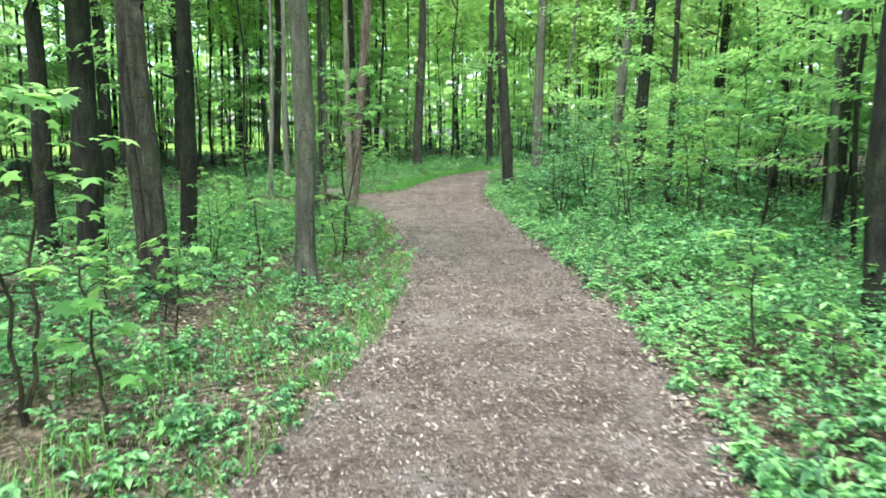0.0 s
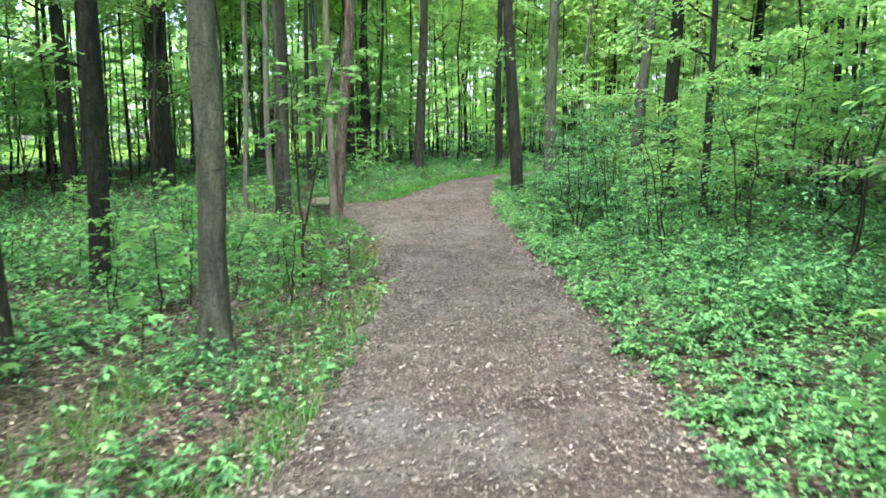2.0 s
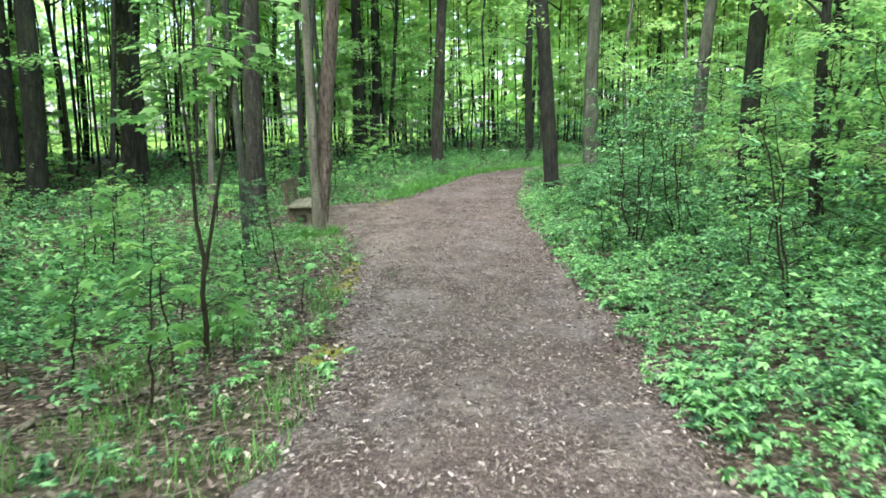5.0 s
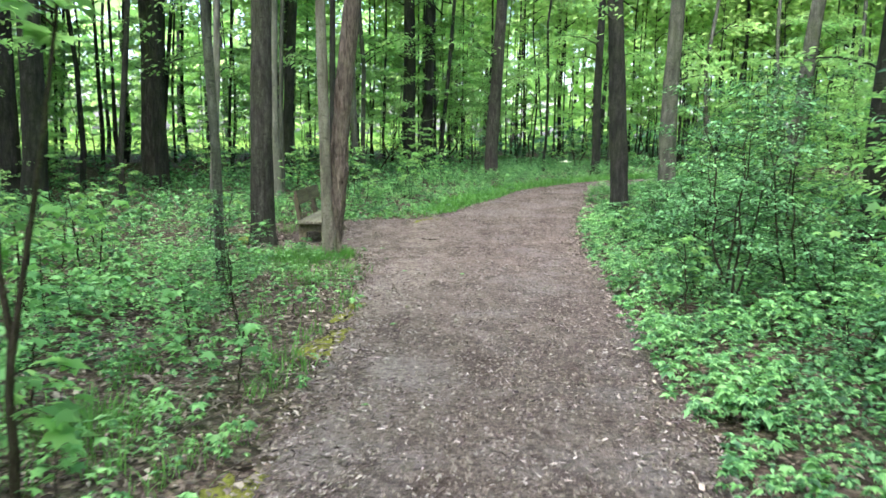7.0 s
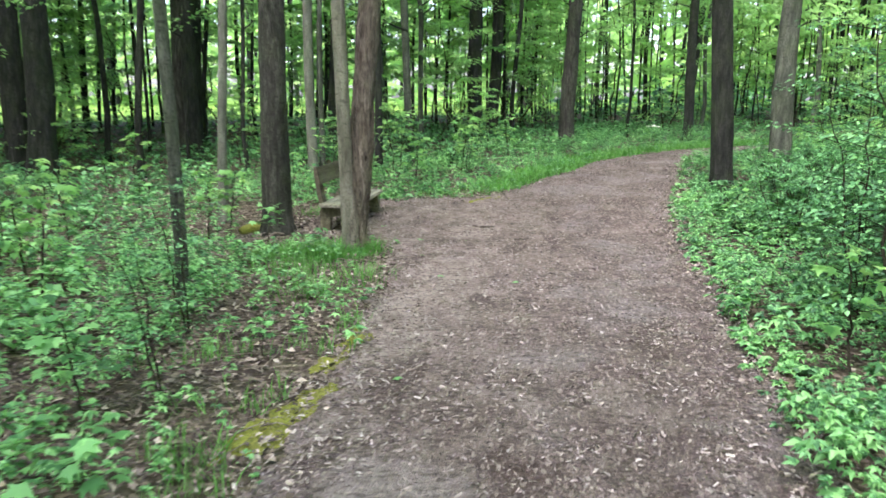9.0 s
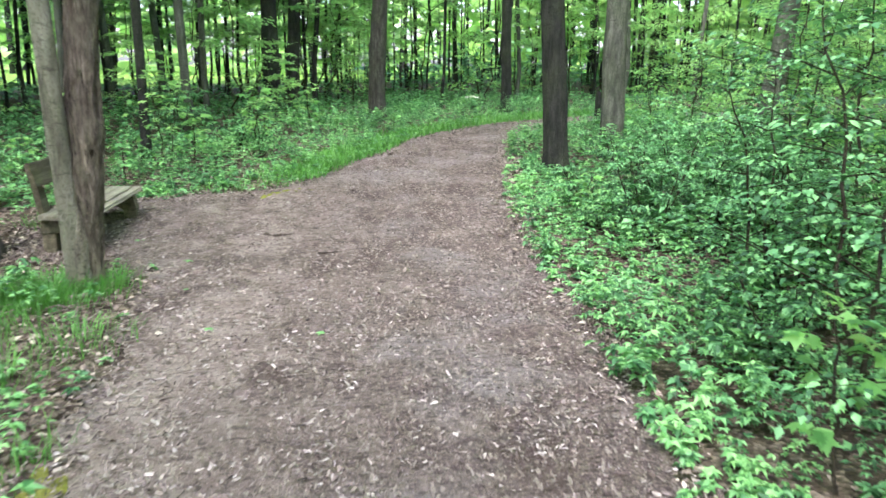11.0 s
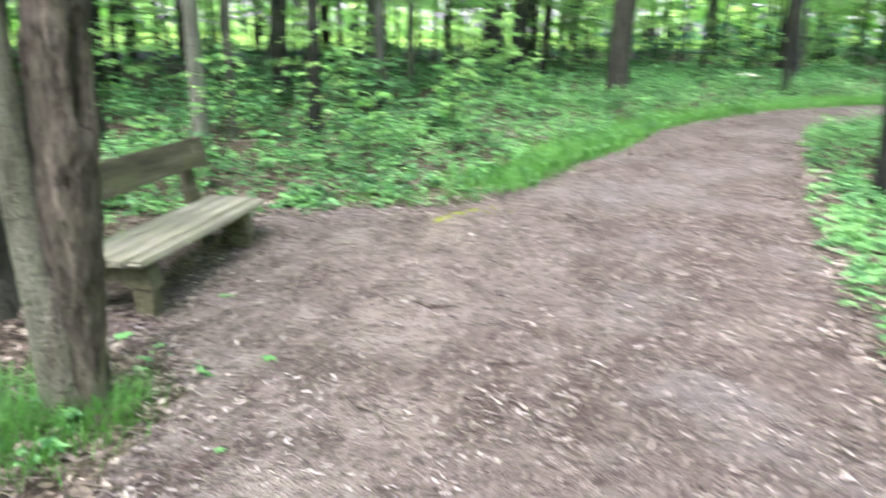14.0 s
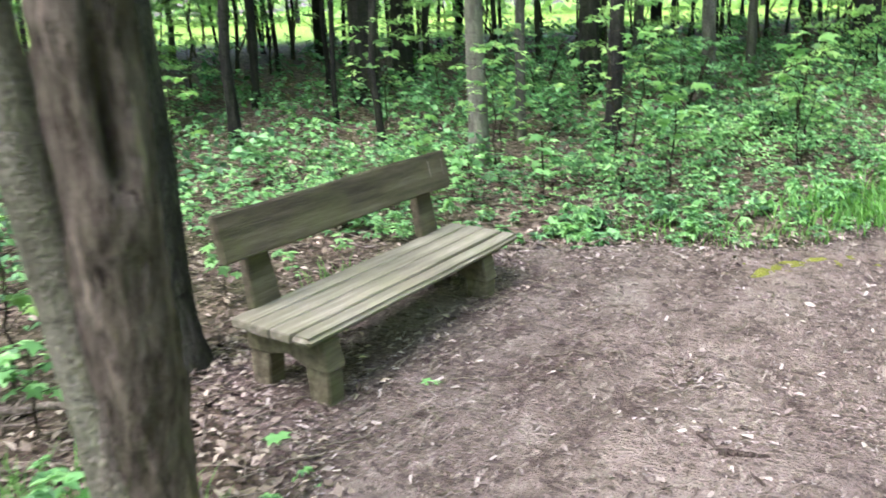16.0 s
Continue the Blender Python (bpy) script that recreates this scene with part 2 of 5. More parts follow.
BARK_BOLE = bark_material("grown_together_bark", (0.035, 0.03, 0.023), (0.19, 0.17, 0.138), (0.33, 0.302, 0.25), 0.2, 0.8, 0.15)
BARK_PALE = bark_material("pale_bark", (0.075, 0.076, 0.062), (0.165, 0.17, 0.138), (0.27, 0.275, 0.225), 0.3, 0.8, 0.0)
STEM = bark_material("twig_bark", (0.022, 0.018, 0.012), (0.05, 0.042, 0.028), (0.085, 0.075, 0.05), 0.4)
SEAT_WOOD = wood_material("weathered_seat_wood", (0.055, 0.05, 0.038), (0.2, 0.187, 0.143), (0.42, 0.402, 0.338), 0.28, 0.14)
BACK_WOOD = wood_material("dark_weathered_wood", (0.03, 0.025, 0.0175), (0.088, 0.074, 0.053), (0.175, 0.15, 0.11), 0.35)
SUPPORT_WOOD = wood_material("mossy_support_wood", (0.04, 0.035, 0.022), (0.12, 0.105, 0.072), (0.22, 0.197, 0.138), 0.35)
STICK = bark_material("dead_wood", (0.1, 0.08, 0.064), (0.29, 0.245, 0.205), (0.46, 0.4, 0.345), 0.1)
ROOT = bark_material("worn_root", (0.035, 0.026, 0.022), (0.11, 0.085, 0.072), (0.24, 0.195, 0.168), 0.05)
CHIPS = scrap_material("pale_litter", ((0.0, (0.03, 0.022, 0.019)), (0.28, (0.1, 0.076, 0.066)), (0.5, (0.24, 0.195, 0.174)), (0.85, (0.4, 0.345, 0.315)), (1.0, (0.52, 0.465, 0.43))))
DEAD_LEAF = scrap_material("dead_leaves", ((0.0, (0.045, 0.033, 0.026)), (0.35, (0.13, 0.1, 0.08)), (0.7, (0.27, 0.222, 0.182)), (1.0, (0.55, 0.47, 0.39))))
PETAL = scrap_material("white_umbel", ((0.0, (0.6, 0.62, 0.5)), (1.0, (0.8, 0.8, 0.74))))


# ---- shape helpers ----
def mesh(name, verts, faces, material, smooth=False):
    """A mesh from arrays; all faces have the same number of corners."""
    data = bpy.data.meshes.new(name)
    verts, faces = np.asarray(verts, np.float32), np.asarray(faces, np.int32)
    count, corners = faces.shape
    data.vertices.add(len(verts))
    data.vertices.foreach_set("co", verts.ravel())
    data.loops.add(count * corners)
    data.loops.foreach_set("vertex_index", faces.ravel())
    data.polygons.add(count)
    data.polygons.foreach_set("loop_start", np.arange(0, count * corners, corners, dtype=np.int32))
    data.update(calc_edges=True)
    if smooth:
        data.polygons.foreach_set("use_smooth", np.ones(count, bool))
    data.materials.append(material)
    return data


def part(name, data, parent, label=""):
    ob = new(name, data)
    ob.parent = parent
    return tagged(ob, label)


def thing(name, m, label, category, group="", kind=""):
    ob = new(name)
    ob.matrix_basis = m
    ob.empty_display_size = 0.2
    return tagged(ob, label, category, group, kind)


def joined(pieces):
    """Several (verts, faces) as one."""
    verts, faces, at = [], [], 0
    for v, f in pieces:
        verts.append(v)
        faces.append(np.asarray(f) + at)
        at += len(v)
    return np.concatenate(verts), np.concatenate(faces)


def tube(points, radii, sides=8, rough=0.0, seed=0, shape=None):
    """A tapered stem along points, as quads; shape(angle, height) scales the radius."""
    points, radii = np.asarray(points, float), np.asarray(radii, float)
    way = np.gradient(points, axis=0)
    way /= np.linalg.norm(way, axis=1)[:, None] + 1e-9
    ref = np.array([0.0, 0.0, 1.0]) if abs(way[:, 2]).mean() < 0.7 else np.array([1.0, 0.0, 0.0])
    a = np.cross(way, ref)
    a /= np.linalg.norm(a, axis=1)[:, None] + 1e-9
    b = np.cross(way, a)
    turn = np.arange(sides) * 2 * math.pi / sides
    ring = np.cos(turn)[None, :, None] * b[:, None, :] + np.sin(turn)[None, :, None] * a[:, None, :]
    r = np.repeat(radii[:, None], sides, 1)
    if rough:
        wave = np.zeros_like(r)
        gen = np.random.default_rng(seed)
        for k in range(1, 7):
            f1, f2, ph = gen.integers(1, 3 + k), gen.uniform(0.5, 2.2) * k, gen.uniform(0, 6.3)
            wave += np.cos(f1 * turn[None, :] + f2 * points[:, 2:3] + ph) / k
        r = r * (1 + rough * wave)
    if shape is not None:
        r = r * shape(turn[None, :], points[:, 2:3])
    verts = (points[:, None, :] + ring * r[:, :, None]).reshape(-1, 3)
    i, j = np.meshgrid(np.arange(len(points) - 1), np.arange(sides), indexing="ij")
    k = (j + 1) % sides
    faces = np.stack([i * sides + j, i * sides + k, (i + 1) * sides + k, (i + 1) * sides + j], -1).reshape(-1, 4)
    return verts, faces


def bend(start, end, n, sag=0.0, wobble=0.0, gen=None):
    """Points from start to end, bowed up by sag, with some wobble."""
    s = np.linspace(0, 1, n)[:, None]
    pts = np.asarray(start, float) * (1 - s) + np.asarray(end, float) * s
    pts[:, 2] += sag * 4 * (s * (1 - s))[:, 0]
    if wobble:
        off = gen.normal(0, wobble, (n, 3))
        off[0] = off[-1] = 0
        pts += off
    return pts


# leaves: base at the origin, tip along y
FINE_LEAF = (np.array([(0, 0, 0), (0, 0.5, 0.02), (0, 1, -0.1), (-0.27, 0.3, 0.09), (-0.22, 0.68, 0.05), (0.27, 0.3, 0.09), (0.22, 0.68, 0.05)]),
             np.array([(0, 1, 3), (1, 4, 3), (1, 2, 4), (0, 5, 1), (1, 5, 6), (1, 6, 2)]))
PLAIN_LEAF = (np.array([(0, 0, 0), (-0.3, 0.45, 0.1), (0, 1, -0.08), (0.3, 0.45, 0.1)]), np.array([(0, 2, 1), (0, 3, 2)]))
TOOTHED_TRIANGLES = (np.array([(0, 0, 0), (-0.3, 0.34, 0.1), (-0.17, 0.62, 0.04), (0, 1, -0.14), (0.17, 0.62, 0.04), (0.3, 0.34, 0.1)]), np.array([(0, 2, 1), (0, 3, 2), (0, 4, 3), (0, 5, 4)]))
LOBED_LEAF = (np.array([(0, 0.35, 0.0), (0, 0, 0.0), (-0.42, 0.02, -0.06), (-0.28, 0.3, 0.03), (-0.55, 0.55, -0.08), (-0.2, 0.6, 0.03), (0, 1.0, -0.1),
                        (0.2, 0.6, 0.03), (0.55, 0.55, -0.08), (0.28, 0.3, 0.03), (0.42, 0.02, -0.06)]),
              np.array([(0, 2, 1), (0, 3, 2), (0, 4, 3), (0, 5, 4), (0, 6, 5), (0, 7, 6), (0, 8, 7), (0, 9, 8), (0, 10, 9), (0, 1, 10)]))
BLADE = (np.array([(-0.035, 0, 0), (0.035, 0, 0), (-0.028, 0.55, 0.05), (0.028, 0.55, 0.05), (0, 1, -0.12)]), np.array([(0, 1, 3), (0, 3, 2), (2, 3, 4)]))
CHIP = (np.array([(-0.3, -0.5, 0.0), (0.28, -0.42, 0.06), (0.24, 0.5, 0.0), (-0.22, 0.4, 0.09)]), np.array([(0, 1, 2), (0, 2, 3)]))


def leaves(shape, at, yaw, pitch, roll, size, wide=1.0):
    """Many leaves at once: yaw is the way the tip points, pitch lifts the tip, roll leans the blade."""
    v0, f0 = shape
    n = len(at)
    yaw, pitch, roll, size = (np.broadcast_to(np.asarray(q, float), (n,)) for q in (yaw, pitch, roll, size))
    x, y, z = v0[:, 0] * np.asarray(wide), v0[:, 1], v0[:, 2]
    cr, sr = np.cos(roll)[:, None], np.sin(roll)[:, None]
    x1, z1 = x * cr + z * sr, -x * sr + z * cr
    cp, sp = np.cos(pitch)[:, None], np.sin(pitch)[:, None]
    y2, z2 = y * cp - z1 * sp, y * sp + z1 * cp
    cy, sy = np.cos(yaw)[:, None], np.sin(yaw)[:, None]
    out = np.stack([x1 * sy + y2 * cy, -x1 * cy + y2 * sy, z2], -1) * size[:, None, None] + np.asarray(at)[:, None, :]
    faces = (f0[None] + (np.arange(n) * len(v0))[:, None, None]).reshape(-1, f0.shape[1])
    return out.reshape(-1, 3), faces


# ---- plan: ground heights and the path ----
GROUND_Y = (-80, 0, 7.15, 9.9, 14.85, 17.6, 20.9, 23.1, 26.4, 33, 66, 400)
GROUND_Z = (0, 0, -0.10, -0.155, -0.275, -0.286, -0.242, -0.143, 0.055, 0.33, 0.66, 0.9)
PATH_LEFT = ((-5.1, -11), (-1.65, 0), (-0.6, 3.6), (0.1, 6.2), (0.5, 8.2), (0.82, 10.9), (0.98, 12.3), (0.93, 14.5), (0.86, 16.3), (0.8, 18.1), (0.55, 19.9), (0.1, 20.4),
             (-0.7, 20.7), (-0.95, 21.6), (-0.85, 22.5), (0.2, 23.3), (1.35, 23.8), (2.2, 25.6), (2.75, 26.7), (3.4, 28.3), (5.0, 30.3), (6.75, 31.6), (8.8, 32.5), (13.2, 33.8), (27, 36.5))
PATH_RIGHT = ((-2.4, -11.6), (0.98, -0.3), (1.9, 3.4), (2.45, 5.9), (2.75, 8.1), (3.1, 10.9), (3.27, 12.1), (3.46, 14.3), (3.63, 16.3), (3.8, 18.2), (3.88, 20.0), (3.95, 20.9),
              (4.0, 21.4), (4.08, 22.2), (4.12, 22.8), (4.22, 23.3), (4.35, 23.9), (4.68, 25.3), (4.95, 26.7), (5.4, 28.2), (6.2, 29.2), (7.3, 30.2), (9.1, 31.1), (13.4, 32.3), (27, 34.8))


def height(x, y):
    """Ground height, with low humps away from the path."""
    x, y = np.asarray(x, float), np.asarray(y, float)
    return np.interp(y, GROUND_Y, GROUND_Z) + 0.0 * x


def dense(points, step=0.08):
    """A smooth line through points, as evenly indexed samples."""
    p = np.asarray(points, float)
    s = np.arange(len(p))
    fine = np.linspace(0, len(p) - 1, 700)
    k = np.clip(fine.astype(int), 0, len(p) - 2)
    u = (fine - k)[:, None]
    p0, p1, p2, p3 = p[np.clip(k - 1, 0, None)], p[k], p[k + 1], p[np.clip(k + 2, None, len(p) - 1)]
    return 0.5 * (2 * p1 + (p2 - p0) * u + (2 * p0 - 5 * p1 + 4 * p2 - p3) * u ** 2 + (3 * p1 - p0 - 3 * p2 + p3) * u ** 3)


EDGE_L, EDGE_R = dense(PATH_LEFT), dense(PATH_RIGHT)
EDGE_C = (EDGE_L + EDGE_R) / 2
HALF = np.linalg.norm(EDGE_L - EDGE_R, axis=1) / 2


def beside(x, y):
    """Metres from the path's edge (negative on it), and the side: -1 left, 1 right."""
    x, y = np.atleast_1d(x).astype(float), np.atleast_1d(y).astype(float)
    gap, side = np.empty(len(x)), np.empty(len(x))
    left, right = EDGE_L[::3], EDGE_R[::3]
    ring = np.concatenate([left, right[::-1]])
    after = np.roll(ring, -1, 0)
    slope = (after[:, 0] - ring[:, 0]) / np.where(after[:, 1] == ring[:, 1], 1e-9, after[:, 1] - ring[:, 1])
    for a in range(0, len(x), 4000):
        qx, qy = x[a:a + 4000, None], y[a:a + 4000, None]
        dl = np.sqrt(((qx - left[:, 0]) ** 2 + (qy - left[:, 1]) ** 2).min(1))
        dr = np.sqrt(((qx - right[:, 0]) ** 2 + (qy - right[:, 1]) ** 2).min(1))
        crossed = ((ring[:, 1] > qy) != (after[:, 1] > qy)) & (qx < slope * (qy - ring[:, 1]) + ring[:, 0])
        inside = crossed.sum(1) % 2 == 1
        side[a:a + 4000] = np.where(dr < dl, 1, -1)
        gap[a:a + 4000] = np.where(inside, -1, 1) * np.minimum(dl, dr)
    return gap, side


def soft_noise(x, y, scale, seed=0):
    """A cheap smooth noise, about -1 to 1."""
    gen = np.random.default_rng(seed)
    total = np.zeros_like(np.asarray(x, float))
    for k in range(8):
        a, f, ph = gen.uniform(0, 6.28), gen.uniform(0.6, 1.7) / scale, gen.uniform(0, 6.28)
        total += np.sin((x * math.cos(a) + y * math.sin(a)) * f * 6.28 + ph)
    return total / 3.2


def in_field(x, y):
    return -0.7 * x + 0.72 * y > 39.5


# ---- ground and path ----
def build_ground():
    xs = np.concatenate([[-400, -200, -110], np.arange(-60, -14, 2.0), np.arange(-14, 18, 0.25), np.arange(18, 62, 2.0), [110, 200, 400]])
    ys = np.concatenate([[-400, -200, -90], np.arange(-50, -6, 2.0), np.arange(-6, 36, 0.25), np.arange(36, 80, 2.0), [120, 220, 400]])
    gx, gy = np.meshgrid(xs, ys)
    flat_x, flat_y = gx.ravel(), gy.ravel()
    gap, _ = beside(flat_x, flat_y)
    rise = np.clip(gap / 1.5, 0, 1)
    z = height(flat_x, flat_y) + rise * 0.035 * soft_noise(flat_x, flat_y, 2.6, 1) + np.clip(gap, 0, 1) * 0.015 * soft_noise(flat_x, flat_y, 0.8, 2)
    z = z - 0.02 * (gap < 0)
    i, j = np.meshgrid(np.arange(len(ys) - 1), np.arange(len(xs) - 1), indexing="ij")
    a = i * len(xs) + j
    faces = np.stack([a, a + 1, a + len(xs) + 1, a + len(xs)], -1).reshape(-1, 4)
    ob = new("ground", mesh("ground", np.stack([flat_x, flat_y, z], -1), faces, SOIL, True))
    tagged(ob, "dark brown forest soil with rotting leaves", "ground", kind="structure")


def build_path():
    n = 34
    span = np.linspace(-0.07, 1.07, n)
    pts = EDGE_L[:, None] * (1 - span)[None, :, None] + EDGE_R[:, None] * span[None, :, None]
    x, y = pts[..., 0], pts[..., 1]
    edge = np.minimum(span, 1 - span)[None] * (2 * HALF[:, None])
    rag = 0.10 * soft_noise(x, y, 0.7, 5) + 0.05 * soft_noise(x, y, 0.22, 6)
    lift = np.clip((edge + rag) / 0.12, -1, 1) * 0.022
    z = height(x, y) + lift + (0.006 * soft_noise(x, y, 0.5, 8) + 0.008 * soft_noise(x, y, 1.4, 9)) * (edge > 0.2)
    i, j = np.meshgrid(np.arange(len(EDGE_L) - 1), np.arange(n - 1), indexing="ij")
    a = i * n + j
    faces = np.stack([a, a + 1, a + n + 1, a + n], -1).reshape(-1, 4)
    ob = new("path", mesh("path", np.stack([x, y, z], -1).reshape(-1, 3), faces, PATH, True))
    tagged(ob, "trodden reddish-brown woodland path strewn with pale litter", "path", kind="structure")


build_ground()
build_path()


# ---- trees ----
def low(x, y):
    return float(height(x, y)) - 0.04


def crown_mesh(gen, tall, spread, first, count, size):
    """Leaves in uneven clumps round the limbs of a tall tree."""
    limbs, spots = [], []
    for k in range(7):
        h = tall * (first + (0.97 - first) * k / 6)
        a = gen.uniform(0, 6.28)
        reach = spread * gen.uniform(0.55, 1.0) * (1.1 - 0.6 * k / 6)
        end = np.array([math.cos(a) * reach, math.sin(a) * reach, h + reach * gen.uniform(0.3, 0.8)])
        limbs.append(tube(bend((0, 0, h), end, 4, 0.2, 0.06, gen), np.linspace(0.05, 0.012, 4), 4))
        for s in (0.5, 0.75, 1.0):
            spots.append(np.array([0, 0, h]) * (1 - s) + end * s)
    spots = np.array(spots)
    pick = gen.integers(0, len(spots), count)
    at = spots[pick] + gen.normal(0, 1, (count, 3)) * np.array([0.75, 0.75, 0.42])
    blades = leaves(PLAIN_LEAF, at, gen.uniform(0, 6.28, count), gen.normal(-0.2, 0.35, count), gen.normal(0, 0.4, count), gen.uniform(0.7, 1.3, count) * size)
    return joined(limbs), blades


CROWNS = []
for k in range(5):
    gen = np.random.default_rng(100 + k)
    tall = (16.0, 14.5, 17.0, 13.0, 15.0)[k]
    limb, blade = crown_mesh(gen, tall, (3.0, 2.4, 3.2, 2.0, 2.6)[k], (0.45, 0.5, 0.48, 0.5, 0.42)[k], 660, 0.35)
    CROWNS.append((tall, mesh("branching", *limb, BARK_DARK, True), mesh("crown", *blade, CANOPY)))

    if k == 3:
        limb, blade = crown_mesh(np.random.default_rng(140), 14.0, 2.0, 0.55, 260, 0.32)
        SPARSE = (14.0, mesh("branching", *limb, BARK_DARK, True), mesh("crown", *blade, CANOPY))
CROWNS.append(SPARSE)


def trunk_line(tall, lean, gen, n, wander=0.05):
    z = np.concatenate([np.linspace(-0.08, 0.8, 8), np.linspace(1.0, tall, n - 8)])
    x = lean[0] * z + wander * np.sin(z * gen.uniform(0.5, 1.1) + gen.uniform(0, 6)) * np.clip(z, 0, 1.5) / 1.5
    y = lean[1] * z + wander * np.sin(z * gen.uniform(0.5, 1.1) + gen.uniform(0, 6)) * np.clip(z, 0, 1.5) / 1.5
    return np.stack([x, y, z], -1)


def spray_mesh(seed):
    """A level bough with leaves, along x from the trunk."""
    gen = np.random.default_rng(seed)
    line = bend((0, 0, 0), (gen.uniform(1.3, 1.9), 0, gen.uniform(0.1, 0.5)), 6, 0.12, 0.04, gen)
    n = 110
    u = gen.uniform(0.25, 1.05, n)
    p = np.stack([np.interp(u, np.linspace(0, 1, 6), line[:, k]) for k in range(3)], -1)
    p += np.stack([gen.normal(0, 0.12, n), gen.normal(0, 0.32, n), gen.normal(0, 0.07, n)], -1)
    blades = leaves(PLAIN_LEAF, p, gen.normal(0, 0.9, n), gen.normal(-0.3, 0.25, n), gen.normal(0, 0.3, n), gen.uniform(0.09, 0.16, n))
    return mesh("bough", *tube(line, np.linspace(0.022, 0.005, 6), 5), BARK_DARK, True), mesh("foliage", *blades, SAPLING_LEAF)


SPRAYS = [spray_mesh(400 + k) for k in range(4)]


def add_sprays(ob, count, seed, lean=(0, 0), lowest=2.6, highest=5.5):
    """Leafy low boughs on a trunk."""
    gen = np.random.default_rng(500 + seed)
    for k in range(count):
        h = gen.uniform(lowest, highest)
        wood, blades = SPRAYS[int(gen.integers(0, 4))]
        bough = part("bough", wood, ob)
        bough.matrix_basis = pose(lean[0] * h, lean[1] * h, h, 0, 0, gen.uniform(0, 360)) @ Matrix.Scale(gen.uniform(0.7, 1.2), 4)
        tagged(part("foliage", blades, bough), kind="stuff")


def tree(x, y, width, bark, label, lean=(0, 0), seed=0, kind=0, sides=20, rings=34, wander=0.04, second=None, group="trees beside the path", sprays=0):
    """A tall tree: trunk with root flare, perhaps a second stem, limbs and crown."""
    gen = np.random.default_rng(1000 + seed)
    tall, limb, crown = CROWNS[kind]
    ob = thing("tree", pose(x, y, low(x, y)), label, "tree", group)
    line = trunk_line(tall * 0.96, lean, gen, rings, wander)
    z = line[:, 2]
    r = width / 2 * (1 - 0.75 * z / tall) * (1 + 0.45 * np.exp(-np.clip(z, 0, None) / 0.16))
    knots = lambda turn, h: 1 + 0.11 * np.exp(-((h - 1.62) / 0.06) ** 2) + 0.05 * np.exp(-((h - 0.95) / 0.1) ** 2) * np.cos(turn + seed) + 0.05 * np.exp(-((h - 2.4) / 0.08) ** 2) + 0.03 * np.sin(4 * h + 2 * turn + seed) + 0.06 * np.cos(3 * turn + seed) * np.exp(-h / 0.4)
    part("trunk", mesh("trunk", *tube(line, r, sides, 0.035, seed, knots), bark, True), ob)
    if second is not None:
        dx, dy, w2, tilt = second
        line2 = trunk_line(tall * 0.85, tilt, gen, rings, wander) + np.array([dx, dy, 0])
        r2 = w2 / 2 * (1 - 0.7 * line2[:, 2] / tall) * (1 + 0.35 * np.exp(-np.clip(line2[:, 2], 0, None) / 0.2))
        part("second_stem", mesh("second_stem", *tube(line2, r2, sides, 0.035, seed + 50, knots), bark, True), ob)
    add_sprays(ob, sprays, seed, lean)
    head = Matrix.Rotation(seed * 1.7, 4, "Z")
    for name, data in (("branching", limb), ("crown", crown)):
        piece = tagged(part(name, data, ob), kind="stuff")
        piece.matrix_basis = Matrix.Translation((lean[0] * tall * 0.6, lean[1] * tall * 0.6, 0)) @ head
    return ob


def young_tree_kinds():
    """Slim forest trees that repeat through the wood."""
    made = []
    for k in range(8):
        gen = np.random.default_rng(300 + k)
        width = (0.10, 0.13, 0.17, 0.09, 0.22, 0.14, 0.28, 0.12)[k]
        lean = (gen.normal(0, 0.025), gen.normal(0, 0.025))
        made.append(tree(0, 0, width, (BARK_DARK, BARK_DARK, BARK_GREY, BARK_DARK, BARK_DARK, BARK_GREY, BARK_DARK, BARK_BROWN)[k],
                         ("slim dark young tree with a high green crown", "slender grey young tree with a high green crown")[k in (2, 5)], lean, 60 + k, k % 5, 9, 16, 0.10, group="trees of the wood", sprays=3))
    return made


# trees that stand along the path
tree(-0.46, 8.72, 0.235, BARK_GREY, "grey-brown tree with a knotted trunk beside the path", (-0.012, 0.0), 1, 0, 28, 60)
tree(-1.95, 8.4, 0.215, BARK_BROWN, "dark twin-stemmed tree with a split base among low plants", (-0.036, 0.02), 2, 1, 24, 50, second=(-0.15, 0.08, 0.15, (-0.04, 0.02)), sprays=3)
tree(-3.55, 11.3, 0.38, BARK_DARK, "stout dark tree among the saplings", (0.01, 0), 3, 2, sprays=6)
tree(-4.3, 11.9, 0.28, BARK_DARK, "dark tree beside a stouter one", (-0.02, 0), 33, 3, sprays=5)
tree(-2.35, 11.9, 0.25, BARK_DARK, "slim dark tree rising straight from the plants", (0.015, 0), 4, 5, sprays=4)
tree(-1.07, 20.73, 0.36, BARK_BROWN, "straight grey-brown tree close behind the bench", (0.004, 0), 5, 5, 28, 60, 0.015)
tree(-1.80, 24.9, 0.19, BARK_PALE, "slim pale grey tree behind the bench", (-0.008, 0), 6, 5)
tree(2.84, 31.2, 0.38, BARK_BROWN, "brown tree on the grass bank of the bend", (0.03, 0), 7, 0, sprays=3)
tree(0.35, 34.0, 0.45, BARK_DARK, "dark forked tree wrapped in climbing leaves", (-0.02, 0), 8, 1, second=(0.45, 0.2, 0.35, (0.03, 0)), sprays=6)
tree(5.18, 24.7, 0.36, BARK_DARK, "tall dark tree at the inner side of the bend", (-0.055, 0), 9, 2, 24, 50, sprays=2)
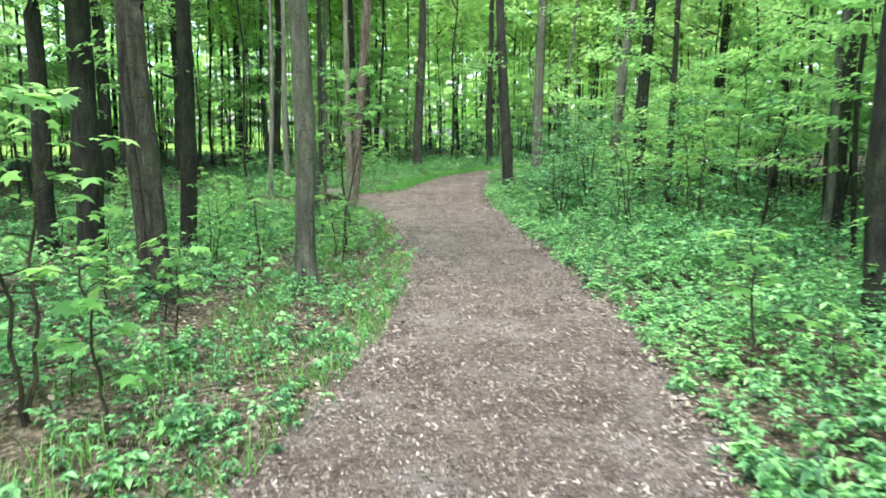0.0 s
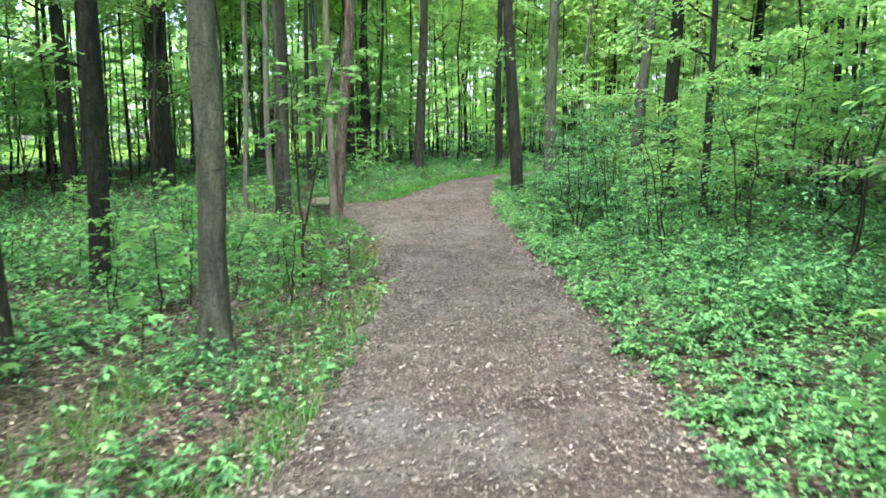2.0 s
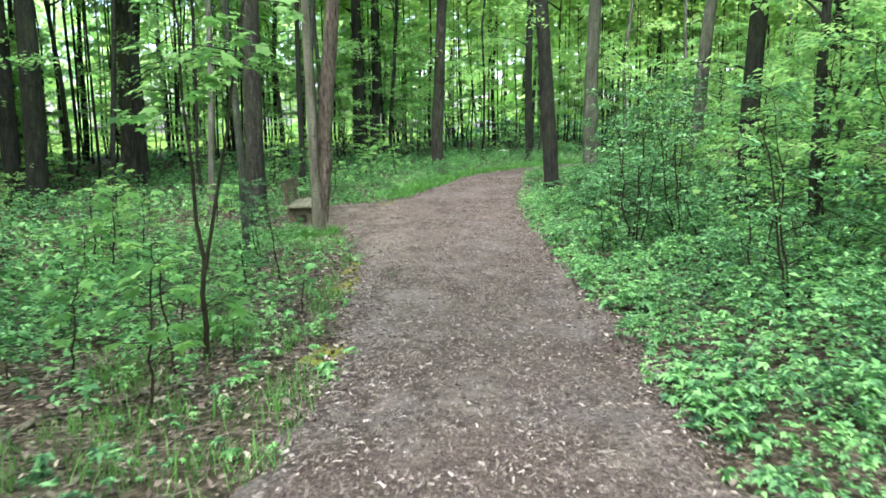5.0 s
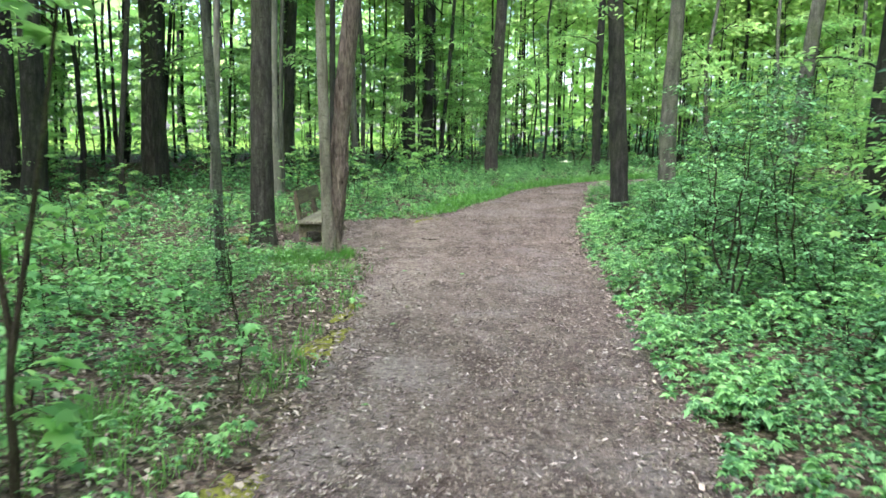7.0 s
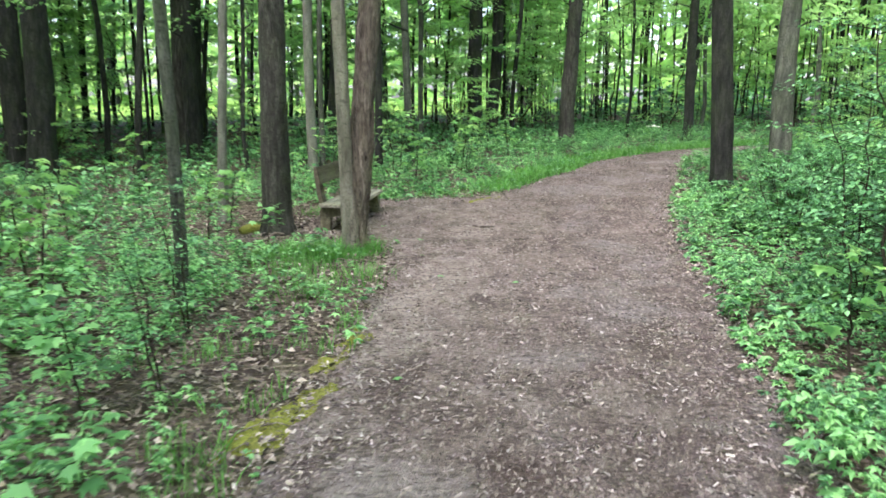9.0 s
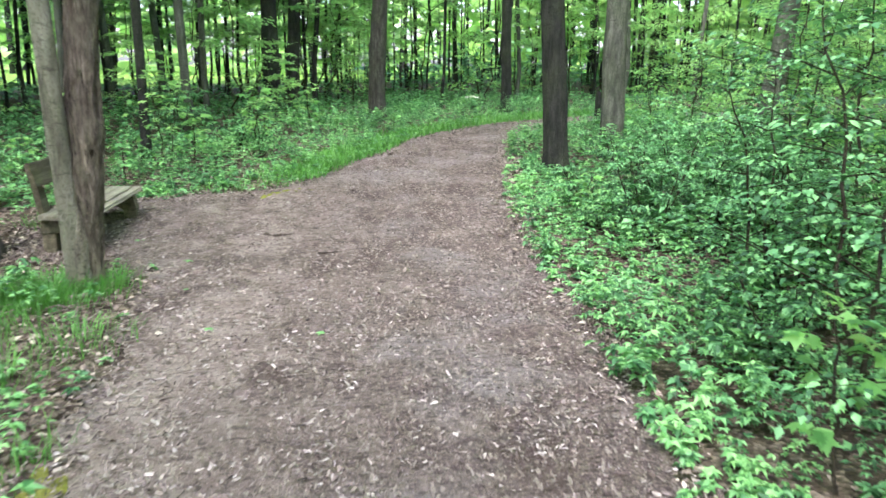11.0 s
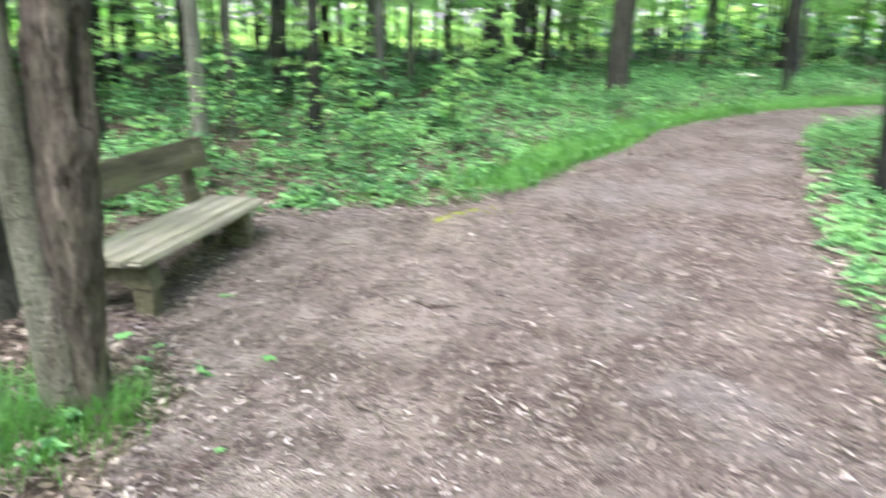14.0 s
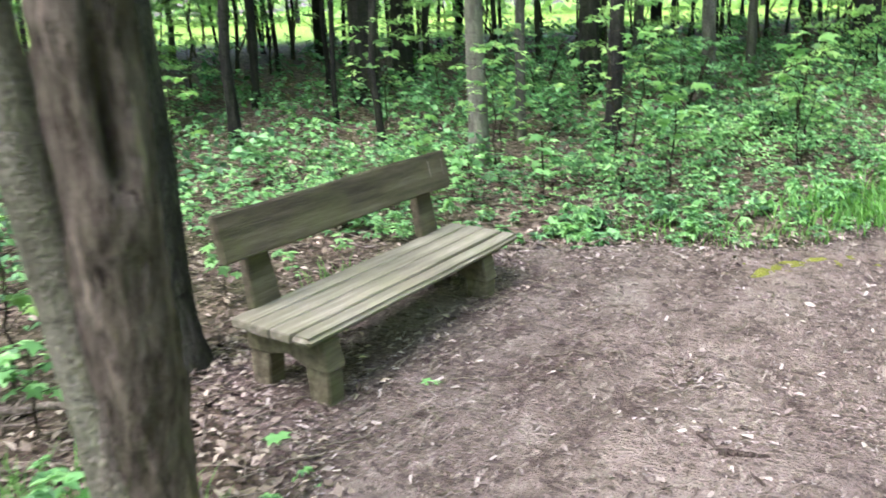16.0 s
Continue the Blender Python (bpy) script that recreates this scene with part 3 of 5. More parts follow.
tree(6.45, 26.0, 0.38, BARK_GREY, "grey tree standing behind a dark one", (0.01, 0), 10, 0, sprays=5)
tree(7.5, 19.4, 0.35, BARK_DARK, "dark tree rising from the thicket", (0.02, 0), 11, 1, sprays=5)
tree(7.08, 16.5, 0.15, BARK_DARK, "thin straight tree beside a darker one", (0.0, 0), 12, 3, sprays=4)
tree(8.85, 25.8, 0.36, BARK_GREY, "leaning grey tree in the thicket", (0.12, 0), 13, 4)
tree(4.45, 5.95, 0.26, BARK_DARK, "dark tree among nettles beside the path", (0.0, 0), 14, 1, sprays=3)
tree(9.3, 13.9, 0.40, BARK_DARK, "stout dark tree deep in the thicket", (0.01, 0), 15, 2, sprays=6)
tree(-5.1, 27.3, 0.32, BARK_DARK, "dark tree of a close pair", (0, 0), 16, 5, sprays=2)
tree(-5.6, 27.9, 0.45, BARK_BROWN, "stout brown tree of a close pair", (0, 0), 17, 5, sprays=2)
tree(-1.95, 26.0, 0.11, BARK_GREY, "thin grey tree behind the bench", (0.01, 0), 18, 5)
tree(-0.79, 25.7, 0.15, BARK_DARK, "thin dark tree among leafy saplings", (0.01, 0), 19, 5)
tree(-10.8, 25.2, 0.42, BARK_BROWN, "broad brown tree deep in the wood", (0.01, 0), 20, 0, sprays=4)
tree(-6.4, 24.0, 0.5, BARK_DARK, "broad dark tree with two stems", (0.03, 0), 21, 5, second=(-0.55, 0.3, 0.42, (-0.03, 0)), sprays=4)
tree(-5.95, 29.3, 0.36, BARK_DARK, "dark tree behind the plants", (0.02, 0), 22, 4, sprays=5)
tree(-2.0, 21.3, 0.13, BARK_PALE, "thin pale tree near the bench", (0.02, 0), 23, 5)
tree(-0.62, 17.13, 0.11, BARK_GREY, "thin grey tree near the path", (-0.03, 0), 24, 5)
tree(-7.6, 17.0, 0.30, BARK_DARK, "dark tree in the shade of the wood", (0, 0), 25, 5, sprays=6)
tree(12.95, 26.4, 0.36, BARK_DARK, "dark tree far in the thicket", (0.03, 0), 26, 0, sprays=5)
tree(6.2, 33.5, 0.28, BARK_DARK, "dark tree past the bend", (0.0, 0), 27, 4, sprays=4)


def bench_side_tree():
    """The forked tree beside the bench: a rough brown stem with a long wound and a smooth grey one."""
    ob = thing("tree", pose(0.13, 19.79, low(0.13, 19.79)), "forked tree beside the bench, one stem wounded, one smooth grey", "tree", "trees beside the path")
    z = np.concatenate([np.linspace(-0.08, 2.4, 120), np.linspace(2.6, 14, 24)])
    main = np.stack([0.012 + 0.086 * z + 0.01 * np.sin(2.2 * z), 0.012 - 0.036 * z + 0.01 * np.cos(1.9 * z), z], -1)
    r = (0.114 + 0.008 * np.clip(z / 1.2, 0, 1)) * (1 - 0.04 * np.clip(z - 1.2, 0, None)) * (1 + 0.05 * np.exp(-np.clip(z, 0, None) / 0.2))

    def wound(turn, h):
        facing = 3.4
        off = np.abs((turn - facing + math.pi) % (2 * math.pi) - math.pi)
        slit = np.exp(-(off / 0.2) ** 2) * np.clip(np.minimum((h - 1.3) / 0.05, (1.9 - h) / 0.35), 0, 1)
        lip = np.exp(-((off - 0.4) / 0.2) ** 2) * np.exp(-((h - 1.25) / 0.35) ** 2)
        burl = np.exp(-((h - 1.22) / 0.09) ** 2) * np.exp(-(off / 0.7) ** 2)
        lumps = np.empty((h.shape[0], turn.shape[1]))
        for i in range(lumps.shape[0]):
            for j in range(lumps.shape[1]):
                p = Vector((math.cos(turn[0, j]), math.sin(turn[0, j]), h[i, 0] * 2.2))
                lumps[i, j] = 0.11 * noise.noise(p * 1.4) + 0.10 * noise.noise(p * 3.6) + 0.055 * noise.noise(p * 8.0)
        return 1 - 0.62 * slit + 0.10 * lip + 0.16 * burl + lumps

    part("trunk", mesh("trunk", *tube(main, r, 72, 0.02, 3, wound), BARK_WOUND, True), ob, "rough brown bark with a long dark wound")
    z2 = np.concatenate([np.linspace(-0.08, 2.4, 50), np.linspace(2.6, 12, 20)])
    away = np.clip(z2 - 0.1, 0, None)
    side = np.stack([-0.028 - 0.012 * away, -0.04 - 0.088 * away, z2], -1)
    r2 = 0.079 * (1 - 0.05 * z2) * (1 + 0.2 * np.exp(-np.clip(z2, 0, None) / 0.25))
    rings = lambda turn, h: 1 + 0.03 * np.exp(-((h % 0.31 - 0.15) / 0.02) ** 2) + 0.02 * np.sin(2 * turn + h)
    part("second_stem", mesh("second_stem", *tube(side, r2, 32, 0.02, 9, rings), BARK_SMOOTH, True), ob, "smooth grey-green bark")
    z3 = np.linspace(-0.08, 0.84, 46)
    base = np.stack([0.008 + 0.05 * z3, -0.004 - 0.062 * z3, z3], -1)
    r3 = 0.108 + 0.012 * np.clip(z3 / 0.5, 0, 1) + 0.02 * np.exp(-np.clip(z3, 0, None) / 0.08) - 0.075 * np.clip((z3 - 0.4) / 0.44, 0, 1)

    def folds(turn, h):
        """Long folds where the two stems have grown together, and a ragged old scar."""
        seam = np.exp(-((np.cos(turn - 3.9) - 1) / 0.03) ** 2) * np.clip(h / 0.3, 0, 1)
        scar = np.exp(-((h - 0.36 - 0.03 * np.sin(3 * turn)) / 0.05) ** 2) * np.clip(np.cos(turn - 3.0), 0, 1)
        return 1 - 0.13 * seam - 0.09 * scar + 0.025 * np.sin(3 * turn + 5 * h) + 0.015 * np.sin(7 * turn - 9 * h)

    part("lower_trunk", mesh("lower_trunk", *tube(base, r3, 56, 0.03, 12, folds), BARK_BOLE, True), ob, "grey-brown bark below the fork")
    tall, limb, crown = CROWNS[5]
    tagged(part("branching", limb, ob), kind="stuff")
    tagged(part("crown", crown, ob), kind="stuff")


bench_side_tree()

YOUNG = young_tree_kinds()


def baked(list_of, name, label):
    """Many far trees, (tree, pose) each, as joined geometry."""
    wood, green = [], []
    for ob, m in list_of:
        for o in ob.children:
            if o.name.startswith(("branching", "bough")):
                continue
            data, place = o.data, np.array(m @ o.matrix_basis)
            v = np.empty(len(data.vertices) * 3, np.float32)
            data.vertices.foreach_get("co", v)
            f = np.empty(len(data.loops), np.int32)
            data.loops.foreach_get("vertex_index", f)
            v = v.reshape(-1, 3) @ place[:3, :3].T + place[:3, 3]
            crown = o.name.startswith("crown")
            (green if crown else wood).append((v, f.reshape(-1, 3 if crown else 4)))
    tagged(new(name + "_trunks", mesh(name + "_trunks", *joined(wood), BARK_DARK, True)), "dark trunks of " + label, "trees", kind="stuff")
    tagged(new(name + "_crowns", mesh(name + "_crowns", *joined(green), CANOPY)), "green crowns of " + label, "trees", kind="stuff")


def fill_wood():
    """Slim trees through the wood, thinning out at the edge of the field; extra unseen ones shade the start."""
    spots, far, gen = [], [], np.random.default_rng(11)
    kept = [(o.location.x, o.location.y) for o in scene.objects if o.name.startswith("tree")]
    tries = 0
    while len(spots) < 330 and tries < 9000:
        tries += 1
        x, y = gen.uniform(-32, 34), gen.uniform(-14, 62)
        if y < 8 and gen.uniform() < 0.35:
            continue
        gap = beside(x, y)[0][0]
        if gap < 3.2 or in_field(x, y) or (-4 < x < 1.5 and 17 < y < 25) or (-9 < x < 0 and 8 < y < 23) or (5 < x < 10 and 20 < y < 28):
            continue
        if min(math.hypot(x - a, y - b) for a, b in kept) < 0.9:
            continue
        kept.append((x, y))
        spots.append((x, y))
    # unseen trees added round and behind the start, to shade its foreground
    tries = 0
    while tries < 400 and len(spots) < 346:
        tries += 1
        x, y = gen.uniform(-9, 9), gen.uniform(-10, 1.5)
        if beside(x, y)[0][0] > 1.8 and min(math.hypot(x - a, y - b) for a, b in kept) > 1.2:
            kept.append((x, y))
            spots.append((x, y))
    spots.sort(key=lambda s: math.hypot(s[0] - 2, s[1] - 20))
    for k, (x, y) in enumerate(spots):
        kind = int(gen.choice(8, p=(0.2, 0.16, 0.1, 0.2, 0.07, 0.1, 0.04, 0.13)))
        m = pose(x, y, low(x, y), 0, 0, gen.uniform(0, 360)) @ Matrix.Scale(gen.uniform(0.8, 1.15), 4)
        if k < 8:
            YOUNG[k].matrix_basis = m
        elif k < 262:
            copy_thing(YOUNG[kind], m)
        else:
            far.append((YOUNG[kind], m))
    pole = tree(0, 0, 0.085, BARK_DARK, "thin dark pole-like tree deep in the wood", (0.01, 0.01), 75, 3, 6, 13, 0.12, group="trees of the wood")
    count = 0
    while count < 210:
        x, y = gen.uniform(-24, 26), gen.uniform(14, 56)
        if beside(x, y)[0][0] < 6 or in_field(x, y) or (-8 < x < 2 and y < 27):
            continue
        m = pose(x, y, low(x, y), 0, 0, gen.uniform(0, 360)) @ Matrix.Scale(gen.uniform(0.7, 1.25), 4)
        if count:
            far.append((pole, m))
        else:
            pole.matrix_basis = m
        count += 1
    baked(far, "wood", "thin trees deep in the wood")


fill_wood()


# ---- saplings and bushes ----
def sapling_parts(seed, tall, count, leaf, shape=PLAIN_LEAF, stems=1, low_branch=0.25, sway=0.12, reach=0.42):
    """Thin stem with level sprays of leaves."""
    gen = np.random.default_rng(seed)
    stalks, wood, at, yaws = [], [], [], []
    for s in range(stems):
        a0 = gen.uniform(0, 6.28)
        top = np.array([math.cos(a0) * sway * tall, math.sin(a0) * sway * tall, tall * gen.uniform(0.85, 1)])
        line = bend((0, 0, -0.05), top, 12, 0, 0.012 * tall, gen)
        stalks.append(tube(line, np.linspace(0.0045 * tall + 0.006, 0.004, 12), 6))
        boughs = 16 if tall > 1.6 else 9
        for k in range(boughs):
            h = low_branch + (1 - low_branch) * (k + gen.uniform(0, 1)) / boughs
            root = np.array([np.interp(h * tall, line[:, 2], line[:, c]) for c in range(3)])
            a = k * 2.4 + gen.uniform(-0.5, 0.5)
            length = tall * reach * (1.15 - 0.75 * h) * gen.uniform(0.6, 1.15)
            end = root + np.array([math.cos(a) * length, math.sin(a) * length, length * gen.uniform(-0.05, 0.35)])
            twig = bend(root, end, 6, 0.06 * length, 0.03 * length, gen)
            wood.append(tube(twig[::2] if tall > 2 else twig, np.linspace(0.0018 * tall + 0.002, 0.002, 3 if tall > 2 else 6), 3))
            m = max(3, int(count / (boughs * stems)))
            u = gen.uniform(0.2, 1.05, m)
            p = np.stack([np.interp(u, np.linspace(0, 1, 6), twig[:, c]) for c in range(3)], -1)
            swing = gen.choice([-1, 1], m) * gen.uniform(0.3, 1.3, m)
            off = gen.uniform(0, 0.25, m)[:, None] * length * np.stack([np.cos(a + swing), np.sin(a + swing), 0.0 * swing], -1)
            at.append(p + off + gen.normal(0, 0.015 * tall, (m, 3)) * np.array([1, 1, 0.6]))
            yaws.append(a + swing)
    at, yaws = np.concatenate(at), np.concatenate(yaws)
    n = len(at)
    blades = leaves(shape, at, yaws, gen.normal(-0.25, 0.22, n), gen.normal(0, 0.28, n), gen.uniform(0.65, 1.25, n) * leaf)
    return stalks, joined(wood), blades


def sapling(seed, tall, count, leaf, label, name="sapling", foliage=SAPLING_LEAF, group="saplings of the undergrowth", **how):
    ob = thing(name, Matrix.Identity(4), label, name, group)
    stalks, wood, blades = sapling_parts(seed, tall, count, leaf, **how)
    for stalk in stalks:
        part("stem", mesh("stem", *stalk, STEM, True), ob)
    tagged(part("branching", mesh("branching", *wood, STEM, True), ob), kind="stuff")
    tagged(part("foliage", mesh("foliage", *blades, foliage), ob), kind="stuff")
    return ob


SAPLINGS = [
    sapling(1, 3.6, 1300, 0.11, "tall thin sapling with level sprays of green leaves", low_branch=0.3),
    sapling(2, 4.6, 1700, 0.12, "tall leafy sapling with a crooked stem", low_branch=0.35),
    sapling(3, 5.6, 2200, 0.125, "slender young tree with light green leaves", low_branch=0.3, reach=0.36),
    sapling(4, 2.6, 900, 0.095, "bushy sapling with small green leaves", stems=2),
    sapling(5, 1.7, 420, 0.095, "low bushy sapling with small leaves", stems=2, low_branch=0.2),
    sapling(6, 4.0, 1000, 0.14, "thin sapling with sparse wide leaves", low_branch=0.4, sway=0.25),
]
BUSHES = [
    sapling(21, 1.0, 3200, 0.05, "dense green bush with fine leaves", "bush", HERB, "bushes beside the path", stems=6, low_branch=0.15, sway=0.4, reach=0.5),
    sapling(22, 1.25, 3800, 0.052, "spreading green bush in the undergrowth", "bush", HERB, "bushes beside the path", stems=7, low_branch=0.15, sway=0.35, reach=0.5),
    sapling(23, 0.75, 1300, 0.05, "small green bush with arching twigs", "bush", HERB, "bushes beside the path", stems=5, low_branch=0.1, sway=0.5, reach=0.55),
]
TAKEN = set()


def put(kinds, k, x, y, turn=0.0, size=1.0):
    m = pose(x, y, low(x, y), 0, 0, turn) @ Matrix.Scale(size, 4)
    if k in TAKEN and kinds is SAPLINGS or (k + 100) in TAKEN and kinds is BUSHES:
        return copy_thing(kinds[k], m)
    TAKEN.add(k if kinds is SAPLINGS else k + 100)
    kinds[k].matrix_basis = m
    return kinds[k]


def fill_understorey():
    gen = np.random.default_rng(23)
    done, tries = [], 0
    while len(done) < 255 and tries < 9000:
        tries += 1
        x, y = gen.uniform(-19, 23), gen.uniform(1, 46)
        gap, side = (q[0] for q in beside(x, y))
        if gap < (2.6 if side < 0 else 3.0) or in_field(x, y) or (-4.5 < x < 2 and 15.5 < y < 25.5):
            continue
        if side < 0 and 7 < y < 24 and gap < 7 or (5.5 < x < 10 and 20 < y < 29):
            if gen.uniform() < 0.9:
                continue
            put(SAPLINGS, 4, x, y, gen.uniform(0, 360), gen.uniform(0.4, 0.6))
            done.append((x, y))
            continue
        if done and min(math.hypot(x - a, y - b) for a, b in done) < 0.75:
            continue
        done.append((x, y))
        kind = int(gen.choice(6, p=(0.2, 0.22, 0.24, 0.13, 0.08, 0.13))) if gap > 4 else int(gen.choice((0, 3, 4)))
        turn, size = gen.uniform(0, 360), gen.uniform(0.8, 1.2)
        if 4.5 < x < 6.9 and 11 < y < 17.5 and kind in (0, 1, 2):
            continue
        if -8 < x < 2 and 23.5 < y < 31:
            kind, size = (0 if kind in (1, 2, 5) else kind), size * 0.55
        put(SAPLINGS, kind, x, y, turn, size)


fill_understorey()

THICKET = ((5.05, 20.7, 0, 10, 0.95), (5.45, 21.4, 1, 75, 0.85), (5.75, 20.5, 1, 180, 0.9), (6.0, 21.9, 0, 250, 1.15), (4.75, 21.6, 2, 250, 0.9), (5.6, 22.6, 0, 80, 0.9),
    (6.5, 21.4, 1, 20, 0.9), (4.7, 17.6, 2, 0, 1.0), (5.3, 18.6, 1, 140, 1.0), (6.0, 20.0, 1, 200, 1.1), (5.5, 16.2, 0, 30, 1.1))
EDGES = ((6.6, 17.5, 1, 300, 1.2), (4.9, 14.6, 2, 100, 0.9), (5.9, 14.2, 0, 210, 1.0), (7.2, 22.3, 1, 60, 1.2), (6.4, 23.4, 0, 130, 1.0), (-3.4, 16.4, 2, 0, 1.0),
    (-5.0, 14.8, 0, 50, 1.0), (4.9, 11.0, 2, 20, 1.0), (-0.7, 27.4, 0, 10, 1.0), (0.4, 26.6, 2, 70, 1.0), (-2.6, 27.6, 1, 150, 0.9), (-5.2, 21.2, 2, 250, 1.0))
for x, y, k, turn, size in THICKET + EDGES:
    put(BUSHES, k, x, y, turn, size)
for x, y, k, turn, size in ((8.1, 25.0, 4, 0, 0.9), (9.2, 26.3, 4, 70, 1.1), (10.3, 27.4, 3, 130, 0.8), (7.7, 27.4, 4, 200, 0.8), (8.7, 28.2, 3, 20, 0.75), (11.2, 28.4, 3, 300, 0.9), (9.9, 24.9, 3, 90, 0.8), (7.4, 24.4, 4, 40, 0.7),
                            (8.4, 23.2, 4, 160, 0.9), (9.4, 22.6, 3, 250, 0.8), (10.6, 25.9, 0, 10, 0.8), (11.8, 27.0, 0, 180, 0.9), (12.6, 29.2, 1, 60, 0.8), (9.6, 29.6, 4, 120, 0.9), (7.2, 21.6, 4, 30, 0.8)):
    put(SAPLINGS, k, x, y, turn, size)


def far_woods():
    """The leafy far side of the field and the depth of the wood, all round."""
    gen = np.random.default_rng(77)
    n = 60000
    a = gen.uniform(0, 6.28, n)
    r = gen.uniform(54, 82, n)
    clump = np.sin(a * 23) + np.sin(a * 41 + 1) + np.sin(a * 67 + 2)
    h = gen.uniform(0, 1, n) ** 0.8 * (16 + 1.8 * clump)
    open_side = (np.cos(a - 2.34) > 0.6) & (gen.uniform(0, 1, n) < 0.6)
    r = np.where(open_side, r + 40, r)
    x, y = r * np.cos(a), 18 + r * np.sin(a)
    at = np.stack([x, y, height(x, y) + h], -1)
    data = leaves(PLAIN_LEAF, at, gen.uniform(0, 6.28, n), gen.normal(-0.3, 0.5, n), gen.normal(0, 0.5, n), gen.uniform(0.9, 2.1, n))
    tagged(new("far_woods", mesh("far_woods", *data, CANOPY)), "bright green woods beyond the field", "woods", kind="stuff")
    n = 26000
    a, r = gen.uniform(0, 6.28, n), gen.uniform(36, 56, n)
    x, y = r * np.cos(a), 18 + r * np.sin(a)
    keep = ~in_field(x, y) & (np.cos(a - 2.34) < 0.7)
    x, y = x[keep], y[keep]
    n = len(x)
    tufts = 1.2 + 0.8 * soft_noise(x, y, 6.0, 71)
    at = np.stack([x, y, height(x, y) + gen.uniform(0, 1, n) * np.clip(tufts, 0.3, 3) * 1.6], -1)
    data = leaves(PLAIN_LEAF, at, gen.uniform(0, 6.28, n), gen.normal(-0.2, 0.4, n), gen.normal(0, 0.4, n), gen.uniform(0.3, 0.7, n))
    tagged(new("far_undergrowth", mesh("far_undergrowth", *data, HERB)), "green undergrowth deep in the wood", "undergrowth", kind="stuff")
    poles = []
    for k in range(260):
        a, r = gen.uniform(0, 6.28), gen.uniform(56, 82)
        x, y = r * math.cos(a), 18 + r * math.sin(a)
        poles.append(tube(bend((x, y, low(x, y)), (x + gen.normal(0, 0.4), y, low(x, y) + 12), 4), np.linspace(0.2, 0.1, 4), 5))
    tagged(new("far_trunks", mesh("far_trunks", *joined(poles), BARK_DARK)), "dark trunks of the woods far off", "woods", kind="stuff")


far_woods()


# ---- bench ----
def solid(profile, thick, along="y", round_edge=0.006):
    """A bevelled slab: a profile in two axes, given thickness along the third."""
    bm = bmesh.new()
    place = {"y": lambda a, b, s: (a, s, b), "x": lambda a, b, s: (s, a, b), "z": lambda a, b, s: (a, b, s)}[along]
    face = bm.faces.new([bm.verts.new(place(a, b, -thick / 2)) for a, b in profile])
    moved = bmesh.ops.extrude_face_region(bm, geom=[face])
    step = Vector(place(0, 0, thick))
    for v in moved["geom"]:
        if isinstance(v, bmesh.types.BMVert):
            v.co += step
    bmesh.ops.recalc_face_normals(bm, faces=bm.faces)
    bmesh.ops.bevel(bm, geom=list(bm.edges), offset=round_edge, segments=2, affect="EDGES")
    return bm


def piece(name, bm, material, parent, m, label=""):
    data = bpy.data.meshes.new(name)
    bm.to_mesh(data)
    bm.free()
    data.materials.append(material)
    ob = part(name, data, parent, label)
    ob.matrix_basis = m
    return ob


def board(length, width, thick, seed, round_edge=0.008):
    """A plank along y, slightly warped and worn."""
    gen = np.random.default_rng(seed)
    bm = bmesh.new()
    bmesh.ops.create_cube(bm, size=1)
    bmesh.ops.scale(bm, vec=(width, length, thick), verts=bm.verts)
    bmesh.ops.subdivide_edges(bm, edges=[e for e in bm.edges if abs(e.verts[0].co.y - e.verts[1].co.y) > length / 2], cuts=14)
    bmesh.ops.bevel(bm, geom=[e for e in bm.edges if abs(e.verts[0].co.y - e.verts[1].co.y) > 1e-4 or len({round(abs(v.co.y), 3) for v in e.verts} & {round(length / 2, 3)})],
                    offset=round_edge, segments=3, affect="EDGES")
    ph = gen.uniform(0, 6, 3)
    for v in bm.verts:
        v.co.z += 0.0025 * math.sin(3 * v.co.y + ph[0]) + 0.0012 * math.sin(11 * v.co.y + ph[1])
        v.co.x += 0.0018 * math.sin(5 * v.co.y + ph[2])
    return bm


